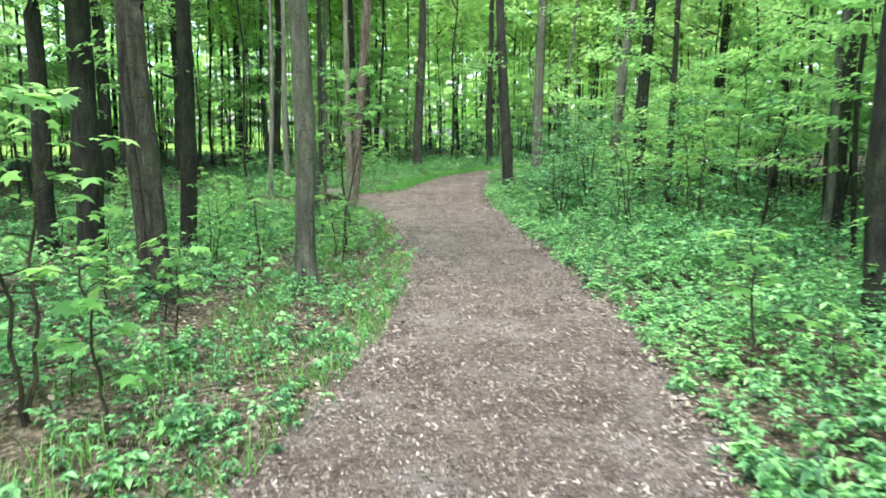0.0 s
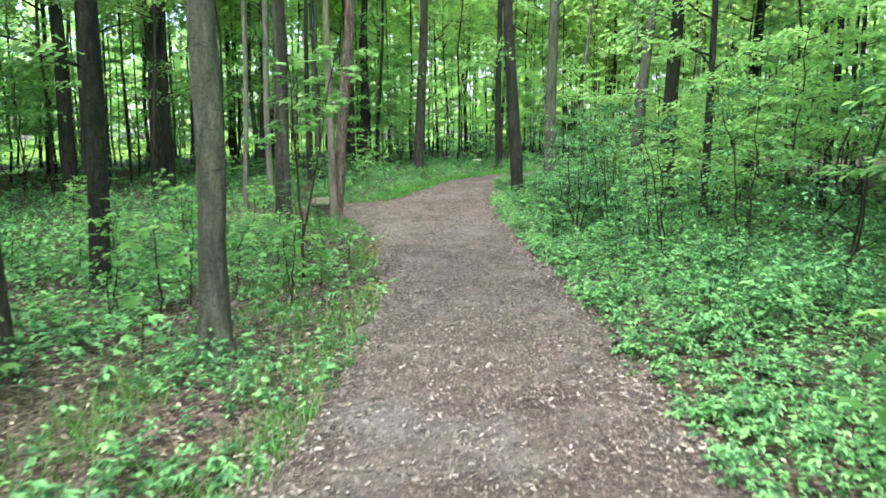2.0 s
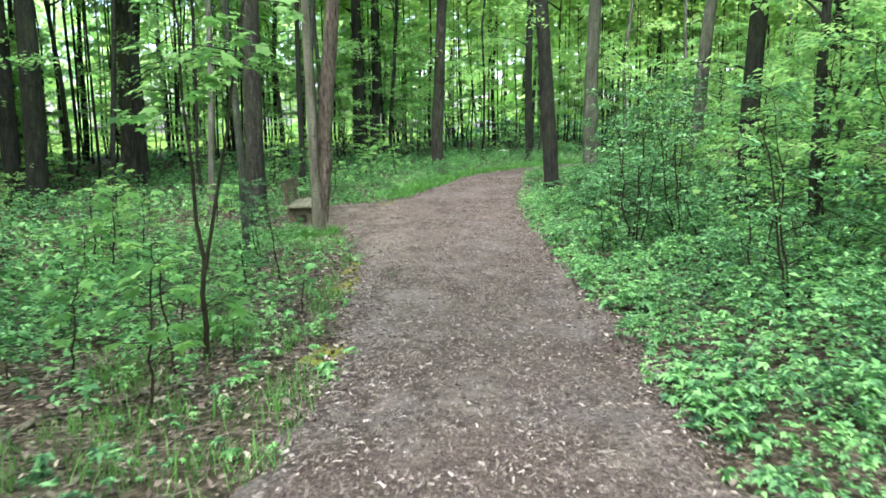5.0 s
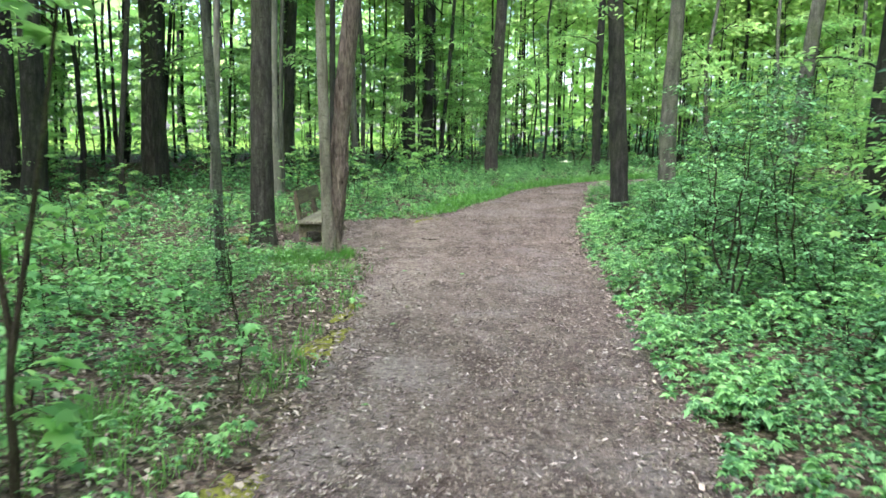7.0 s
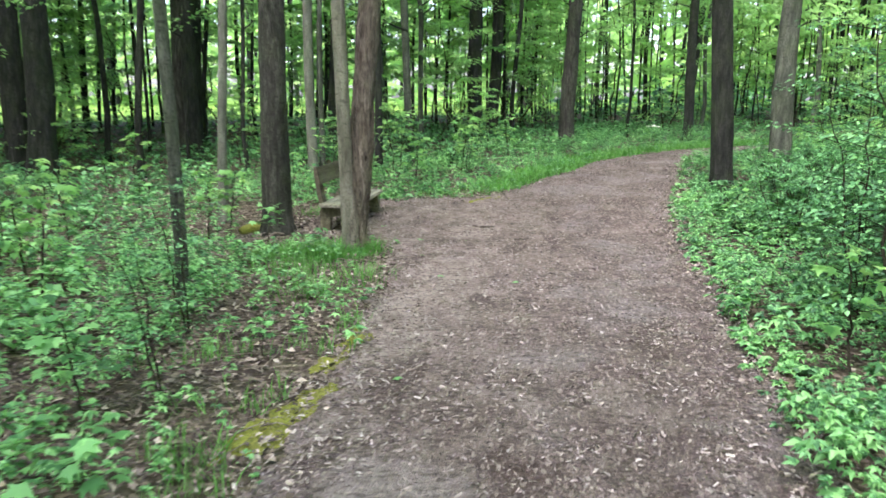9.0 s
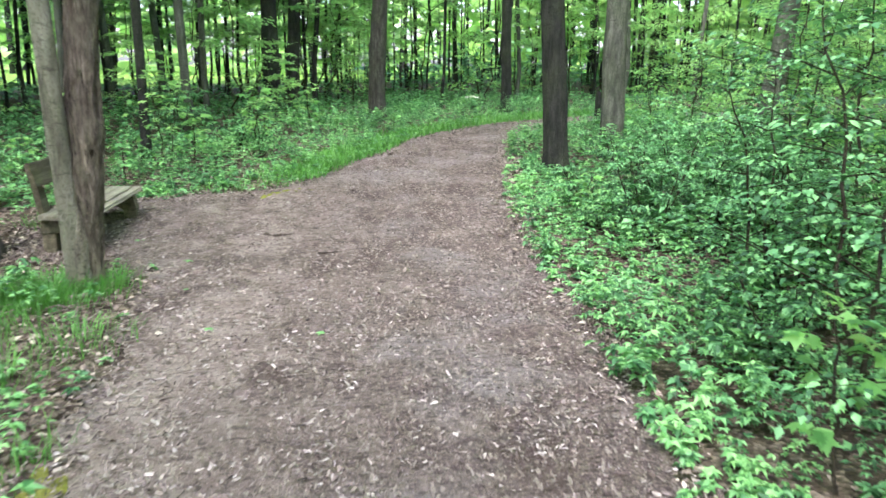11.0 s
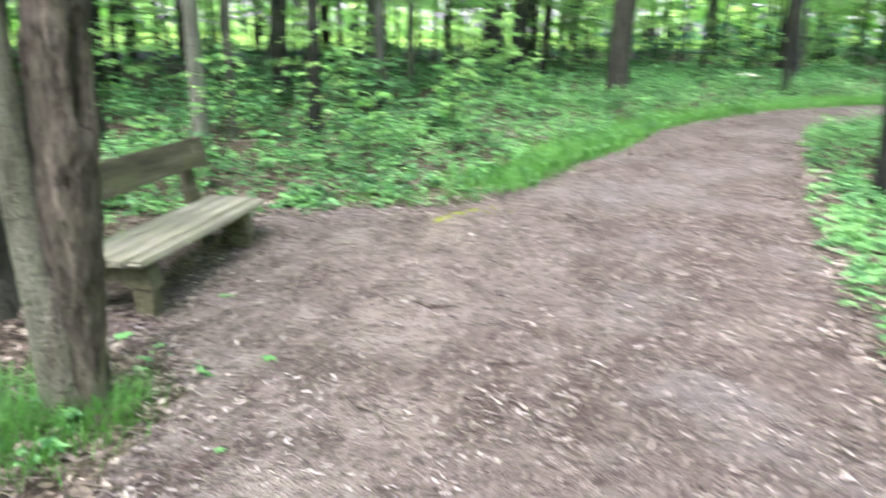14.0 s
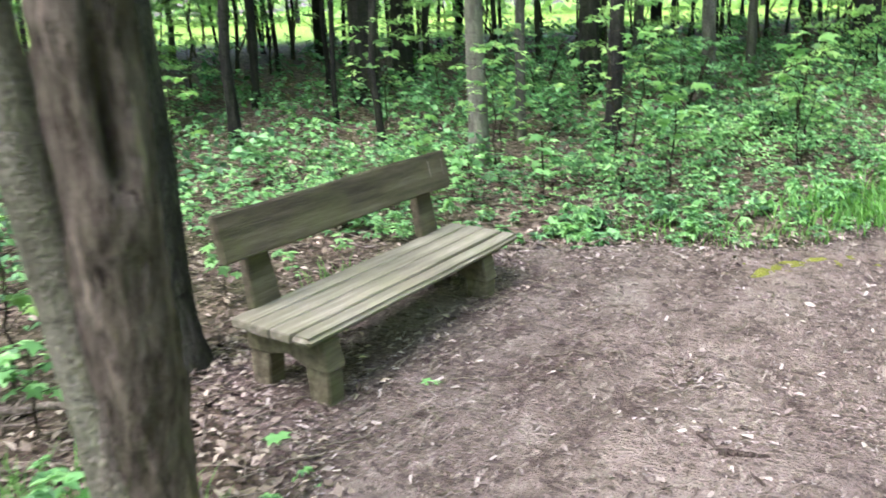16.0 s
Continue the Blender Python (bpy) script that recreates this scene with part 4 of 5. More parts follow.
def build_bench():
    gx, gy = -0.28, 21.6
    ob = thing("bench", pose(gx, gy, float(height(gx, gy))), "weathered grey wooden bench with plank seat on a trodden clearing", "bench")
    for k in range(4):
        x = 0.228 - 0.0585 - k * 0.1185
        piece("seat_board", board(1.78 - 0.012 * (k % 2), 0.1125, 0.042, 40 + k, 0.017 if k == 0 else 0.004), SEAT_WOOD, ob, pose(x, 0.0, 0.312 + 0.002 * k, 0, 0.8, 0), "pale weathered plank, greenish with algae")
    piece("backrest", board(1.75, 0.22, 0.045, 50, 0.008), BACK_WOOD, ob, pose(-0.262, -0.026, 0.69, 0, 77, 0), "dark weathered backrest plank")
    for y, z in ((0.66, 0.03), (0.79, 0.0)):
        piece("scratch", solid([(-0.0035, -0.05 + z), (0.0035, -0.05), (0.006, 0.05), (-0.001, 0.05)], 0.002, "x", 0.0004), CHIPS, ob, pose(-0.239, y, 0.715, 0, -13, 0), "pale scratch in the wood")
    for u in (-0.74, 0.56):
        beam = solid([(-0.25, 0.285), (0.205, 0.285), (0.235, 0.145), (0.09, 0.15), (0.0, 0.19), (-0.12, 0.165), (-0.262, 0.165)], 0.115)
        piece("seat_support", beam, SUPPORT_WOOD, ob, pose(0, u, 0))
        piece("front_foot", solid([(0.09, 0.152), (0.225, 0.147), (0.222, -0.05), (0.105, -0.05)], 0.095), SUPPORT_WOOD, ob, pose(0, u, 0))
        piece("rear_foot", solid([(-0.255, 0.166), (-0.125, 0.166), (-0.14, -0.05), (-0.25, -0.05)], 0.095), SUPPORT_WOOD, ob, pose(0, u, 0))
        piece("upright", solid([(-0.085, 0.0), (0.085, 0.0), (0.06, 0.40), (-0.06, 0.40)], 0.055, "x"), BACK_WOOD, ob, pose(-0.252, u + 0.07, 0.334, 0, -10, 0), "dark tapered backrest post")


build_bench()


# ---- low plants, grass and litter ----
def scatter(count, x0, x1, y0, y1, seed):
    gen = np.random.default_rng(seed)
    x, y = gen.uniform(x0, x1, count), gen.uniform(y0, y1, count)
    gap, side = beside(x, y)
    return gen, x, y, gap, side


def ground_at(x, y, gap):
    return height(x, y) + np.clip(gap / 1.5, 0, 1) * 0.035 * soft_noise(x, y, 2.6, 1)


def herb_leaves(gen, x, y, z, tall, per, leaf, shape, leaflets=1, wide=1.15):
    """Upright herbs: leaves in tiers round a thin stalk, tips drooping; compound ones with several leaflets."""
    n = len(x)
    k = np.repeat(np.arange(n), per)
    h = gen.beta(2.2, 1.1, len(k))
    a = gen.uniform(0, 6.28, len(k))
    r = (0.10 + 0.9 * (1 - h)) * gen.uniform(0.2, 1.0, len(k)) * (0.05 + 0.28 * tall[k])
    at = np.stack([x[k] + np.cos(a) * r, y[k] + np.sin(a) * r, z[k] + h * tall[k]], -1)
    yaw, pitch, size = a + gen.normal(0, 0.4, len(k)), gen.normal(-0.15, 0.3, len(k)), gen.uniform(0.6, 1.35, len(k)) * leaf[k]
    if leaflets > 1:
        m = len(k)
        turn = np.tile(np.linspace(-1.45, 1.45, leaflets), m)
        at, yaw, pitch, size = np.repeat(at, leaflets, 0), np.repeat(yaw, leaflets) + turn + gen.normal(0, 0.12, m * leaflets), np.repeat(pitch, leaflets), np.repeat(size, leaflets)
        size = size * (1.12 - 0.22 * np.abs(turn))
    return leaves(shape, at, yaw, pitch + gen.normal(0, 0.1, len(yaw)), gen.normal(0, 0.25, len(yaw)), size, wide)


def bench_yard(x, y):
    return (x > -1.3) & (x < 0.2) & (y > 20.0) & (y < 22.7)


def build_herbs():
    gen, x, y, gap, side = scatter(56000, -4, 9.5, -3, 34, 31)
    drift = soft_noise(x, y, 2.2, 40) + 0.5 * soft_noise(x, y, 0.7, 41)
    chance = np.where(side > 0, np.clip(0.97 + 0.35 * drift, np.where(gap < 1.2, 0.76, 0.58), 1), np.clip(np.where((y > 11) & (y < 19), np.where(gap < 0.45, 0.06, np.where(gap < 1.2, 0.24, 0.62)), 0.2) + 0.28 * drift + np.where((y > 22.7) & (gap < 2.5), 0.6, 0) + np.where(y < 10, 0.1, 0), 0.03, 0.9))
    chance = np.where((side < 0) & (y > 22.7) & (gap < 1.2), np.maximum(chance, 0.6), chance) * np.where((side < 0) & (y > 25) & (gap < 0.9), 0.75, 1.0) * np.clip((gap + 0.16) / 0.2, 0, 1) * np.where((side < 0) & (y > 9) & (y < 12.5) & (gap < 2), 0.45, 1.0)
    near = (gap > -0.12) & (gap < 3.6) & (gen.uniform(0, 1, len(x)) < chance * np.clip((3.6 + 0.6 * drift - gap) / 2.0, 0, 1)) & ~bench_yard(x, y)
    x, y, gap, side, drift = (q[near] for q in (x, y, gap, side, drift))
    mound = np.where(np.hypot(x - 5.0, y - 23.9) < 1.3, 0.4, 1.0)
    tall = mound * np.clip(0.16 + 0.2 * np.clip(gap, 0, 1.8) + 0.13 * drift, 0.06, 0.72) * np.where(side > 0, 1.0, 0.62) * gen.uniform(0.6, 1.25, len(x))
    z = ground_at(x, y, gap)
    leaf = np.where(side > 0, 0.05, 0.048) * gen.uniform(0.55, 1.3, len(x)) * (1 + 0.25 * soft_noise(x, y, 1.1, 46))
    pale = gen.uniform(0, 1, len(x)) < np.where(side > 0, 0.36 + 0.22 * np.exp(-np.clip(gap, 0, None) / 0.7), np.where(y < 11, 0.15, np.where(y < 20, 0.85, 0.5))) + 0.2 * soft_noise(x, y, 1.6, 44)
    close = (gap < 1.0) & (y > 1)
    for mask, material, label in ((pale, HERB_PALE, "light green leafy herbs along the path"), (~pale, HERB, "dark green leafy herbs along the path")):
        data = joined([herb_leaves(gen, x[m], y[m], z[m], tall[m], per, leaf[m], shape, leaflets, wide)
                       for m, per, shape, leaflets, wide in ((mask & close, 6, TOOTHED_TRIANGLES, 4, 0.95), (mask & ~close, 7, PLAIN_LEAF, 3, 1.05))])
        tagged(new("undergrowth", mesh("undergrowth", *data, material)), label, "undergrowth", kind="stuff")
    gen, x, y, gap, side = scatter(34000, -10, 15, 0, 40, 32)
    drift = soft_noise(x, y, 3.0, 42) + 0.4 * soft_noise(x, y, 0.9, 43)
    chance = np.where(side > 0, np.clip(0.8 + 0.3 * drift, 0.3, 1), np.clip(np.where(y > 20, 0.5, 0.6) + 0.42 * drift, 0.06, 1))
    far = (gap >= 2.2) & (gap < 8.5) & (gen.uniform(0, 1, len(x)) < chance) & ~in_field(x, y)
    x, y, gap, side, drift = (q[far] for q in (x, y, gap, side, drift))
    tall = np.clip(0.34 + 0.12 * drift, 0.15, 0.7) * np.where(side > 0, 1.15, 0.8) * gen.uniform(0.6, 1.3, len(x))
    leaf = gen.uniform(0.07, 0.11, len(x))
    pale = (side < 0) & (y > 10) & (y < 20) & (gap < 6) & (gen.uniform(0, 1, len(x)) < 0.75)
    for mask, material, label in ((pale, HERB_PALE, "bright green young plants under the trees"), (~pale, HERB, "green herbs and seedlings under the trees")):
        data = herb_leaves(gen, x[mask], y[mask], ground_at(x[mask], y[mask], gap[mask]), tall[mask], 9, leaf[mask], PLAIN_LEAF)
        tagged(new("undergrowth", mesh("undergrowth", *data, material)), label, "undergrowth", kind="stuff")
    gen, x, y, gap, side = scatter(20000, -30, 32, -14, 60, 33)
    drift = soft_noise(x, y, 4.0, 45)
    wide = ((gap >= 8) | (y < 1) & (gap > 0.4)) & (gen.uniform(0, 1, len(x)) < 0.3 + 0.25 * drift) & ~in_field(x, y)
    x, y, gap = x[wide], y[wide], gap[wide]
    data = herb_leaves(gen, x, y, ground_at(x, y, gap), gen.uniform(0.25, 0.75, len(x)), 8, gen.uniform(0.12, 0.2, len(x)), PLAIN_LEAF)
    tagged(new("undergrowth", mesh("undergrowth", *data, HERB)), "green plants deep in the wood", "undergrowth", kind="stuff")


def build_grass():
    gen, x, y, gap, side = scatter(230000, -4, 8, 1, 26, 34)
    drift = soft_noise(x, y, 1.3, 50) + 0.6 * soft_noise(x, y, 0.45, 51)
    bank = (side < 0) & (y > 23.4) & (gap > -0.1) & (gap < 0.8) & (gen.uniform(0, 1, len(x)) < np.clip(0.5 - 0.9 * gap, 0.02, 1))
    verge = (side < 0) & (y < 20.3) & (gap > -0.1) & (gap < 1.6) & (gen.uniform(0, 1, len(x)) < np.clip(0.55 * drift + 0.22 + 0.6 * np.exp(-np.clip(gap, 0, None) / 0.3), 0, 1)) & ((y < 11.5) | (drift > 0.75))
    keep = (bank | verge) & ~bench_yard(x, y)
    x, y, gap = x[keep], y[keep], gap[keep]
    n = len(x)
    at = np.stack([x, y, ground_at(x, y, gap) - 0.01], -1)
    data = leaves(BLADE, at, gen.uniform(0, 6.28, n), gen.uniform(0.7, 1.45, n), gen.normal(0, 0.2, n), gen.uniform(0.08, 0.22, n), 0.55)
    tagged(new("grass", mesh("grass", *data, GRASS)), "fresh green grass along the edge of the path", "grass", kind="stuff")
    # the bright bank along the outer side of the bend
    n = 10500
    k = gen.choice(np.flatnonzero((EDGE_L[:, 1] > 24.2) & (EDGE_L[:, 0] < 14)), n)
    out = EDGE_L[k] - EDGE_R[k]
    out /= np.linalg.norm(out, axis=1)[:, None]
    px = EDGE_L[k] + out * (gen.beta(1.1, 2.2, n) * 0.95 - 0.1)[:, None] + gen.normal(0, 0.06, (n, 2))
    data = leaves(BLADE, np.stack([px[:, 0], px[:, 1], height(px[:, 0], px[:, 1])], -1), gen.uniform(0, 6.28, n), gen.uniform(0.6, 1.4, n), 0.0, gen.uniform(0.08, 0.22, n), 1.3)
    tagged(new("bank_grass", mesh("bank_grass", *data, GRASS)), "bright fresh grass on the bank of the bend", "grass", kind="stuff")
    # loose tufts on the bare verge and round the forked tree
    pieces = []
    for tx, ty, count, spread in ((-0.15, 13.1, 460, 0.22), (0.2, 17.9, 220, 0.2), (0.52, 18.5, 160, 0.14), (-0.3, 18.6, 200, 0.25), (0.0, 19.5, 700, 0.2), (0.33, 19.72, 260, 0.09), (-0.25, 19.45, 500, 0.2), (-0.9, 21.9, 120, 0.12), (-0.5, 11.9, 200, 0.3)):
        px, py = gen.normal(tx, spread, count), gen.normal(ty, spread, count)
        a = np.arctan2(py - ty, px - tx)
        pieces.append(leaves(BLADE, np.stack([px, py, height(px, py) - 0.01], -1), a + gen.normal(0, 0.5, count), gen.uniform(0.7, 1.4, count), 0.0, gen.uniform(0.09, 0.22, count), 0.55))
    count = 3200
    px, py = gen.normal(-0.32, 0.3, count), gen.normal(19.42, 0.2, count)
    pieces.append(leaves(BLADE, np.stack([px, py, height(px, py)], -1), gen.uniform(0, 6.28, count), gen.uniform(0.6, 1.4, count), 0.0, gen.uniform(0.06, 0.15, count), 0.7))
    tagged(new("grass_tufts", mesh("grass_tufts", *joined(pieces), GRASS)), "long thin tufts of green grass on the verge", "grass", kind="stuff")


def build_litter():
    gen, x, y, gap, side = scatter(560000, -2.5, 8, 0.5, 32, 35)
    edge = np.exp(-np.abs(gap + 0.15) / 0.25)
    keep = (gap < 0.12) & (gen.uniform(0, 1, len(x)) < np.where(bench_yard(x - 0.9, y), 0.2, 0.6) * (1 + 0.6 * soft_noise(x, y, 0.6, 60)) + 0.5 * edge)
    x, y = x[keep], y[keep]
    n = len(x)
    at = np.stack([x, y, height(x, y) + 0.028], -1)
    size = gen.lognormal(math.log(0.0115), 0.5, n)
    data = leaves(CHIP, at, gen.uniform(0, 6.28, n), gen.normal(0, 0.25, n), gen.normal(0, 0.35, n), np.clip(size * 1.75, 0.008, 0.048), gen.uniform(0.2, 0.75, n)[:, None])
    tagged(new("path_litter", mesh("path_litter", *data, CHIPS)), "pale dry leaf scraps and bark chips on the path", "litter", kind="stuff")
    # larger curled leaves
    gen, x, y, gap, side = scatter(9000, -2.5, 8, 0.5, 32, 38)
    keep = (gap < 0.1) & (gen.uniform(0, 1, len(x)) < 0.3 + 0.8 * np.exp(-np.abs(gap) / 0.25))
    x, y = x[keep], y[keep]
    n = len(x)
    data = leaves(FINE_LEAF, np.stack([x, y, height(x, y) + 0.03], -1), gen.uniform(0, 6.28, n), gen.normal(0, 0.25, n), gen.normal(0, 0.5, n), gen.uniform(0.03, 0.065, n), gen.uniform(0.4, 0.9, n)[:, None])
    tagged(new("path_leaves", mesh("path_leaves", *data, CHIPS)), "curled dry leaves scattered over the path", "litter", kind="stuff")
    gen, x, y, gap, side = scatter(125000, -8, 9, 0.5, 30, 36)
    keep = (gap > -0.05) & (gap < 6) & (gen.uniform(0, 1, len(x)) < np.where(side < 0, np.where((y > 10) & (y < 20) & (gap < 1.6), 1.0, 0.55), 0.12)) | bench_yard(x, y) & (x < 0.1)
    x, y, gap = x[keep], y[keep], gap[keep]
    n = len(x)
    at = np.stack([x, y, ground_at(x, y, gap) + 0.02], -1)
    data = leaves(PLAIN_LEAF, at, gen.uniform(0, 6.28, n), gen.normal(0, 0.4, n), gen.normal(0, 0.4, n), gen.uniform(0.025, 0.075, n), gen.uniform(0.5, 1.2, n)[:, None])
    tagged(new("leaf_litter", mesh("leaf_litter", *data, DEAD_LEAF)), "brown dead leaves covering the forest floor", "litter", kind="stuff")
    # dead leaves gathered along both edges of the path
    n = 5200
    k = gen.integers(60, 640, n)
    left = gen.uniform(0, 1, n) < 0.45
    edge = np.where(left[:, None], EDGE_L[k], EDGE_R[k]) + gen.normal(0, 0.13, (n, 2))
    data = leaves(PLAIN_LEAF, np.stack([edge[:, 0], edge[:, 1], height(edge[:, 0], edge[:, 1]) + 0.03], -1), gen.uniform(0, 6.28, n), gen.normal(0, 0.35, n), gen.normal(0, 0.35, n), gen.uniform(0.02, 0.06, n), gen.uniform(0.6, 1.3, n)[:, None])
    tagged(new("edge_litter", mesh("edge_litter", *data, DEAD_LEAF)), "dead leaves gathered along the path's edges", "litter", kind="stuff")
    # fine twigs
    gen, x, y, gap, side = scatter(9500, -6, 5, 2, 26, 37)
    keep = (side < 0) & (gap > -0.1) & (gap < 4) & (gen.uniform(0, 1, len(x)) < 0.5) | bench_yard(x, y) | (bench_yard(x - 1.2, y) & (gen.uniform(0, 1, len(x)) < 0.5))
    x, y, gap = x[keep], y[keep], gap[keep]
    twigs = []
    for px, py, g in zip(x, y, gap):
        a, length = gen.uniform(0, 6.28), gen.uniform(0.08, 0.4)
        z = float(ground_at(px, py, g)) + 0.03
        twigs.append(tube(bend((px, py, z), (px + math.cos(a) * length, py + math.sin(a) * length, z + gen.uniform(-0.01, 0.02)), 4, 0.0, 0.012, gen), np.linspace(gen.uniform(0.003, 0.008), 0.002, 4), 4))
    tagged(new("twigs", mesh("twigs", *joined(twigs), STICK)), "thin dry twigs lying on the forest floor", "twigs", kind="stuff")


def fallen_branch(a, b, width, label, seed):
    bark = ROOT if "dark" in label else STICK
    gen = np.random.default_rng(seed)
    a, b = np.array(a, float), np.array(b, float)
    za, zb = float(height(*a)) + 0.03 + width / 2, float(height(*b)) + 0.03 + width / 2
    mid = (a + b) / 2
    ob = thing("fallen_branch", pose(mid[0], mid[1], (za + zb) / 2 - width / 2), label, "branch", "branches on the forest floor")
    start, end = np.array([*(a - mid), 0.0]), np.array([*(b - mid), zb - za])
    length = np.linalg.norm(end - start)
    line = bend(start, end, 12, 0.0, 0.018 * length, gen)
    part("stem", mesh("stem", *tube(line, np.linspace(width / 2, width / 4, 12), 8, 0.06, seed), bark, True), ob)
    for k in (4, 7, 9) if length > 0.6 else ():
        turn = math.atan2(*(end - start)[1::-1]) + gen.choice([-1, 1]) * gen.uniform(0.5, 0.9)
        reach = length * gen.uniform(0.12, 0.25)
        tip = line[k] + np.array([math.cos(turn) * reach, math.sin(turn) * reach, gen.uniform(0.0, 0.06)])
        part("twig", mesh("twig", *tube(bend(line[k], tip, 5, 0.01, 0.01, gen), np.linspace(width / 5, width / 12, 5), 5), bark, True), ob)


def moss_patch(x, y, long_way, wide_way, turn, seed):
    gen = np.random.default_rng(seed)
    rings, spokes = 12, 40
    r = np.linspace(0, 1, rings)
    a = np.arange(spokes) * 2 * math.pi / spokes
    out = 1 + 0.25 * np.sin(2 * a + gen.uniform(0, 6)) + 0.18 * np.sin(5 * a + gen.uniform(0, 6)) + 0.12 * np.sin(9 * a + gen.uniform(0, 6))
    px, py = r[:, None] * out * np.cos(a) * long_way, r[:, None] * out * np.sin(a) * wide_way
    c, s = math.cos(turn), math.sin(turn)
    wx, wy = px * c - py * s, px * s + py * c
    pz = height(x + wx, y + wy) - float(height(x, y)) + 0.026 * (1 - r[:, None] ** 2) + 0.014 * soft_noise(wx, wy, 0.16, seed) + 0.006 * soft_noise(wx, wy, 0.05, seed + 1)
    i, j = np.meshgrid(np.arange(rings - 1), np.arange(spokes), indexing="ij")
    k = (j + 1) % spokes
    faces = np.stack([i * spokes + j, i * spokes + k, (i + 1) * spokes + k, (i + 1) * spokes + j], -1).reshape(-1, 4)
    ob = new("moss_patch", mesh("moss_patch", np.stack([wx, wy, pz], -1).reshape(-1, 3), faces, MOSS, True))
    ob.location = (x, y, float(height(x, y)))
    tagged(ob, "yellow-green moss patch at the edge of the path", "moss", "moss patches along the path")


build_herbs()
build_grass()
build_litter()
for k, (a, b, width, label) in enumerate((
        ((-0.89, 10.43), (-0.00, 11.76), 0.045, "pale dead branch among low plants"),
        ((-1.42, 9.66), (-1.20, 10.06), 0.035, "short pale dead branch near a tree foot"),
        ((-0.70, 14.47), (0.36, 13.40), 0.035, "grey dead branch on bare soil"),
        ((-0.21, 11.11), (0.05, 11.67), 0.03, "thin grey dead branch in the grass"),
        ((-1.85, 19.35), (-0.9, 20.46), 0.06, "thick pale dead branch behind the forked tree"),
        ((0.12, 21.05), (0.29, 21.00), 0.012, "short brown stick in front of the bench"),
        ((0.20, 21.17), (0.56, 21.44), 0.010, "thin pale stick in front of the bench"),
        ((-0.34, 22.86), (0.28, 23.3), 0.034, "pale stick lying behind the bench"),
        ((1.45, 21.25), (1.62, 21.31), 0.03, "dark broken root on the path"),
        ((1.90, 20.58), (2.12, 20.63), 0.02, "dark stick lying on the path"),
        ((1.35, 21.35), (1.64, 21.14), 0.024, "dark root surfacing in the path"))):
    fallen_branch(a, b, width, label, 70 + k)
for k, (x, y, a, b, turn) in enumerate(((0.90, 15.40, 0.30, 0.15, 1.5), (0.91, 16.53, 0.3, 0.12, 1.6), (0.79, 14.89, 0.25, 0.12, 1.4), (1.22, 23.2, 0.34, 0.17, 0.5), (1.5, 23.5, 0.4, 0.17, 0.6), (0.81, 15.10, 0.35, 0.12, 1.5), (0.88, 12.18, 0.4, 0.14, 1.5), (0.86, 16.11, 0.2, 0.1, 1.5))):
    moss_patch(x, y, a, b, turn, 90 + k)


# ---- broad-leaved seedlings and thin saplings near the path ----
SEEDLINGS = [
    sapling(41, 0.5, 40, 0.085, "low maple seedling with broad lobed leaves", "seedling", HERB_PALE, "seedlings beside the path", shape=LOBED_LEAF, low_branch=0.5, reach=0.45),
    sapling(42, 0.85, 60, 0.09, "maple seedling with layered lobed leaves", "seedling", SAPLING_LEAF, "seedlings beside the path", shape=LOBED_LEAF, low_branch=0.35, reach=0.4),
    sapling(43, 2.3, 170, 0.115, "thin maple sapling with wide lobed leaves", "sapling", SAPLING_LEAF, "saplings beside the path", shape=LOBED_LEAF, low_branch=0.35, stems=2, sway=0.14, reach=0.34),
    sapling(44, 2.6, 1300, 0.06, "thin dark-stemmed sapling with small leaves", "sapling", HERB, "saplings beside the path", low_branch=0.2, stems=2, sway=0.16, reach=0.35),
]
USED = set()


def plant(k, x, y, turn, size):
    m = pose(x, y, low(x, y), 0, 0, turn) @ Matrix.Scale(size, 4)
    if k in USED:
        copy_thing(SEEDLINGS[k], m)
    else:
        USED.add(k)
        SEEDLINGS[k].matrix_basis = m


RIGHT_SIDE = ((3, 4.75, 17.1, 0, 1.0), (3, 5.15, 16.3, 120, 0.9), (3, 4.65, 16.5, 220, 0.85), (3, 4.95, 18.4, 30, 0.8), (2, 5.2, 14.2, 90, 0.8),
    (3, 4.9, 12.9, 60, 0.9), (3, 5.3, 9.6, 250, 1.0), (3, 6.1, 13.0, 10, 1.1), (3, 6.0, 19.0, 180, 1.1), (3, 6.6, 21.2, 290, 1.1), (2, 5.6, 7.3, 20, 0.9))
BY_THE_BENCH = ((2, -1.85, 4.6, 200, 1.25), (2, -1.3, 24.4, 40, 0.75), (2, -0.25, 24.6, 160, 0.8), (0, -0.95, 20.0, 40, 1.0),
    (1, -1.5, 20.2, 100, 1.1), (0, -0.45, 13.0, 10, 1.2), (0, 0.35, 16.2, 70, 0.6), (1, -1.9, 15.5, 130, 1.3), (1, -2.3, 16.2, 200, 1.3))
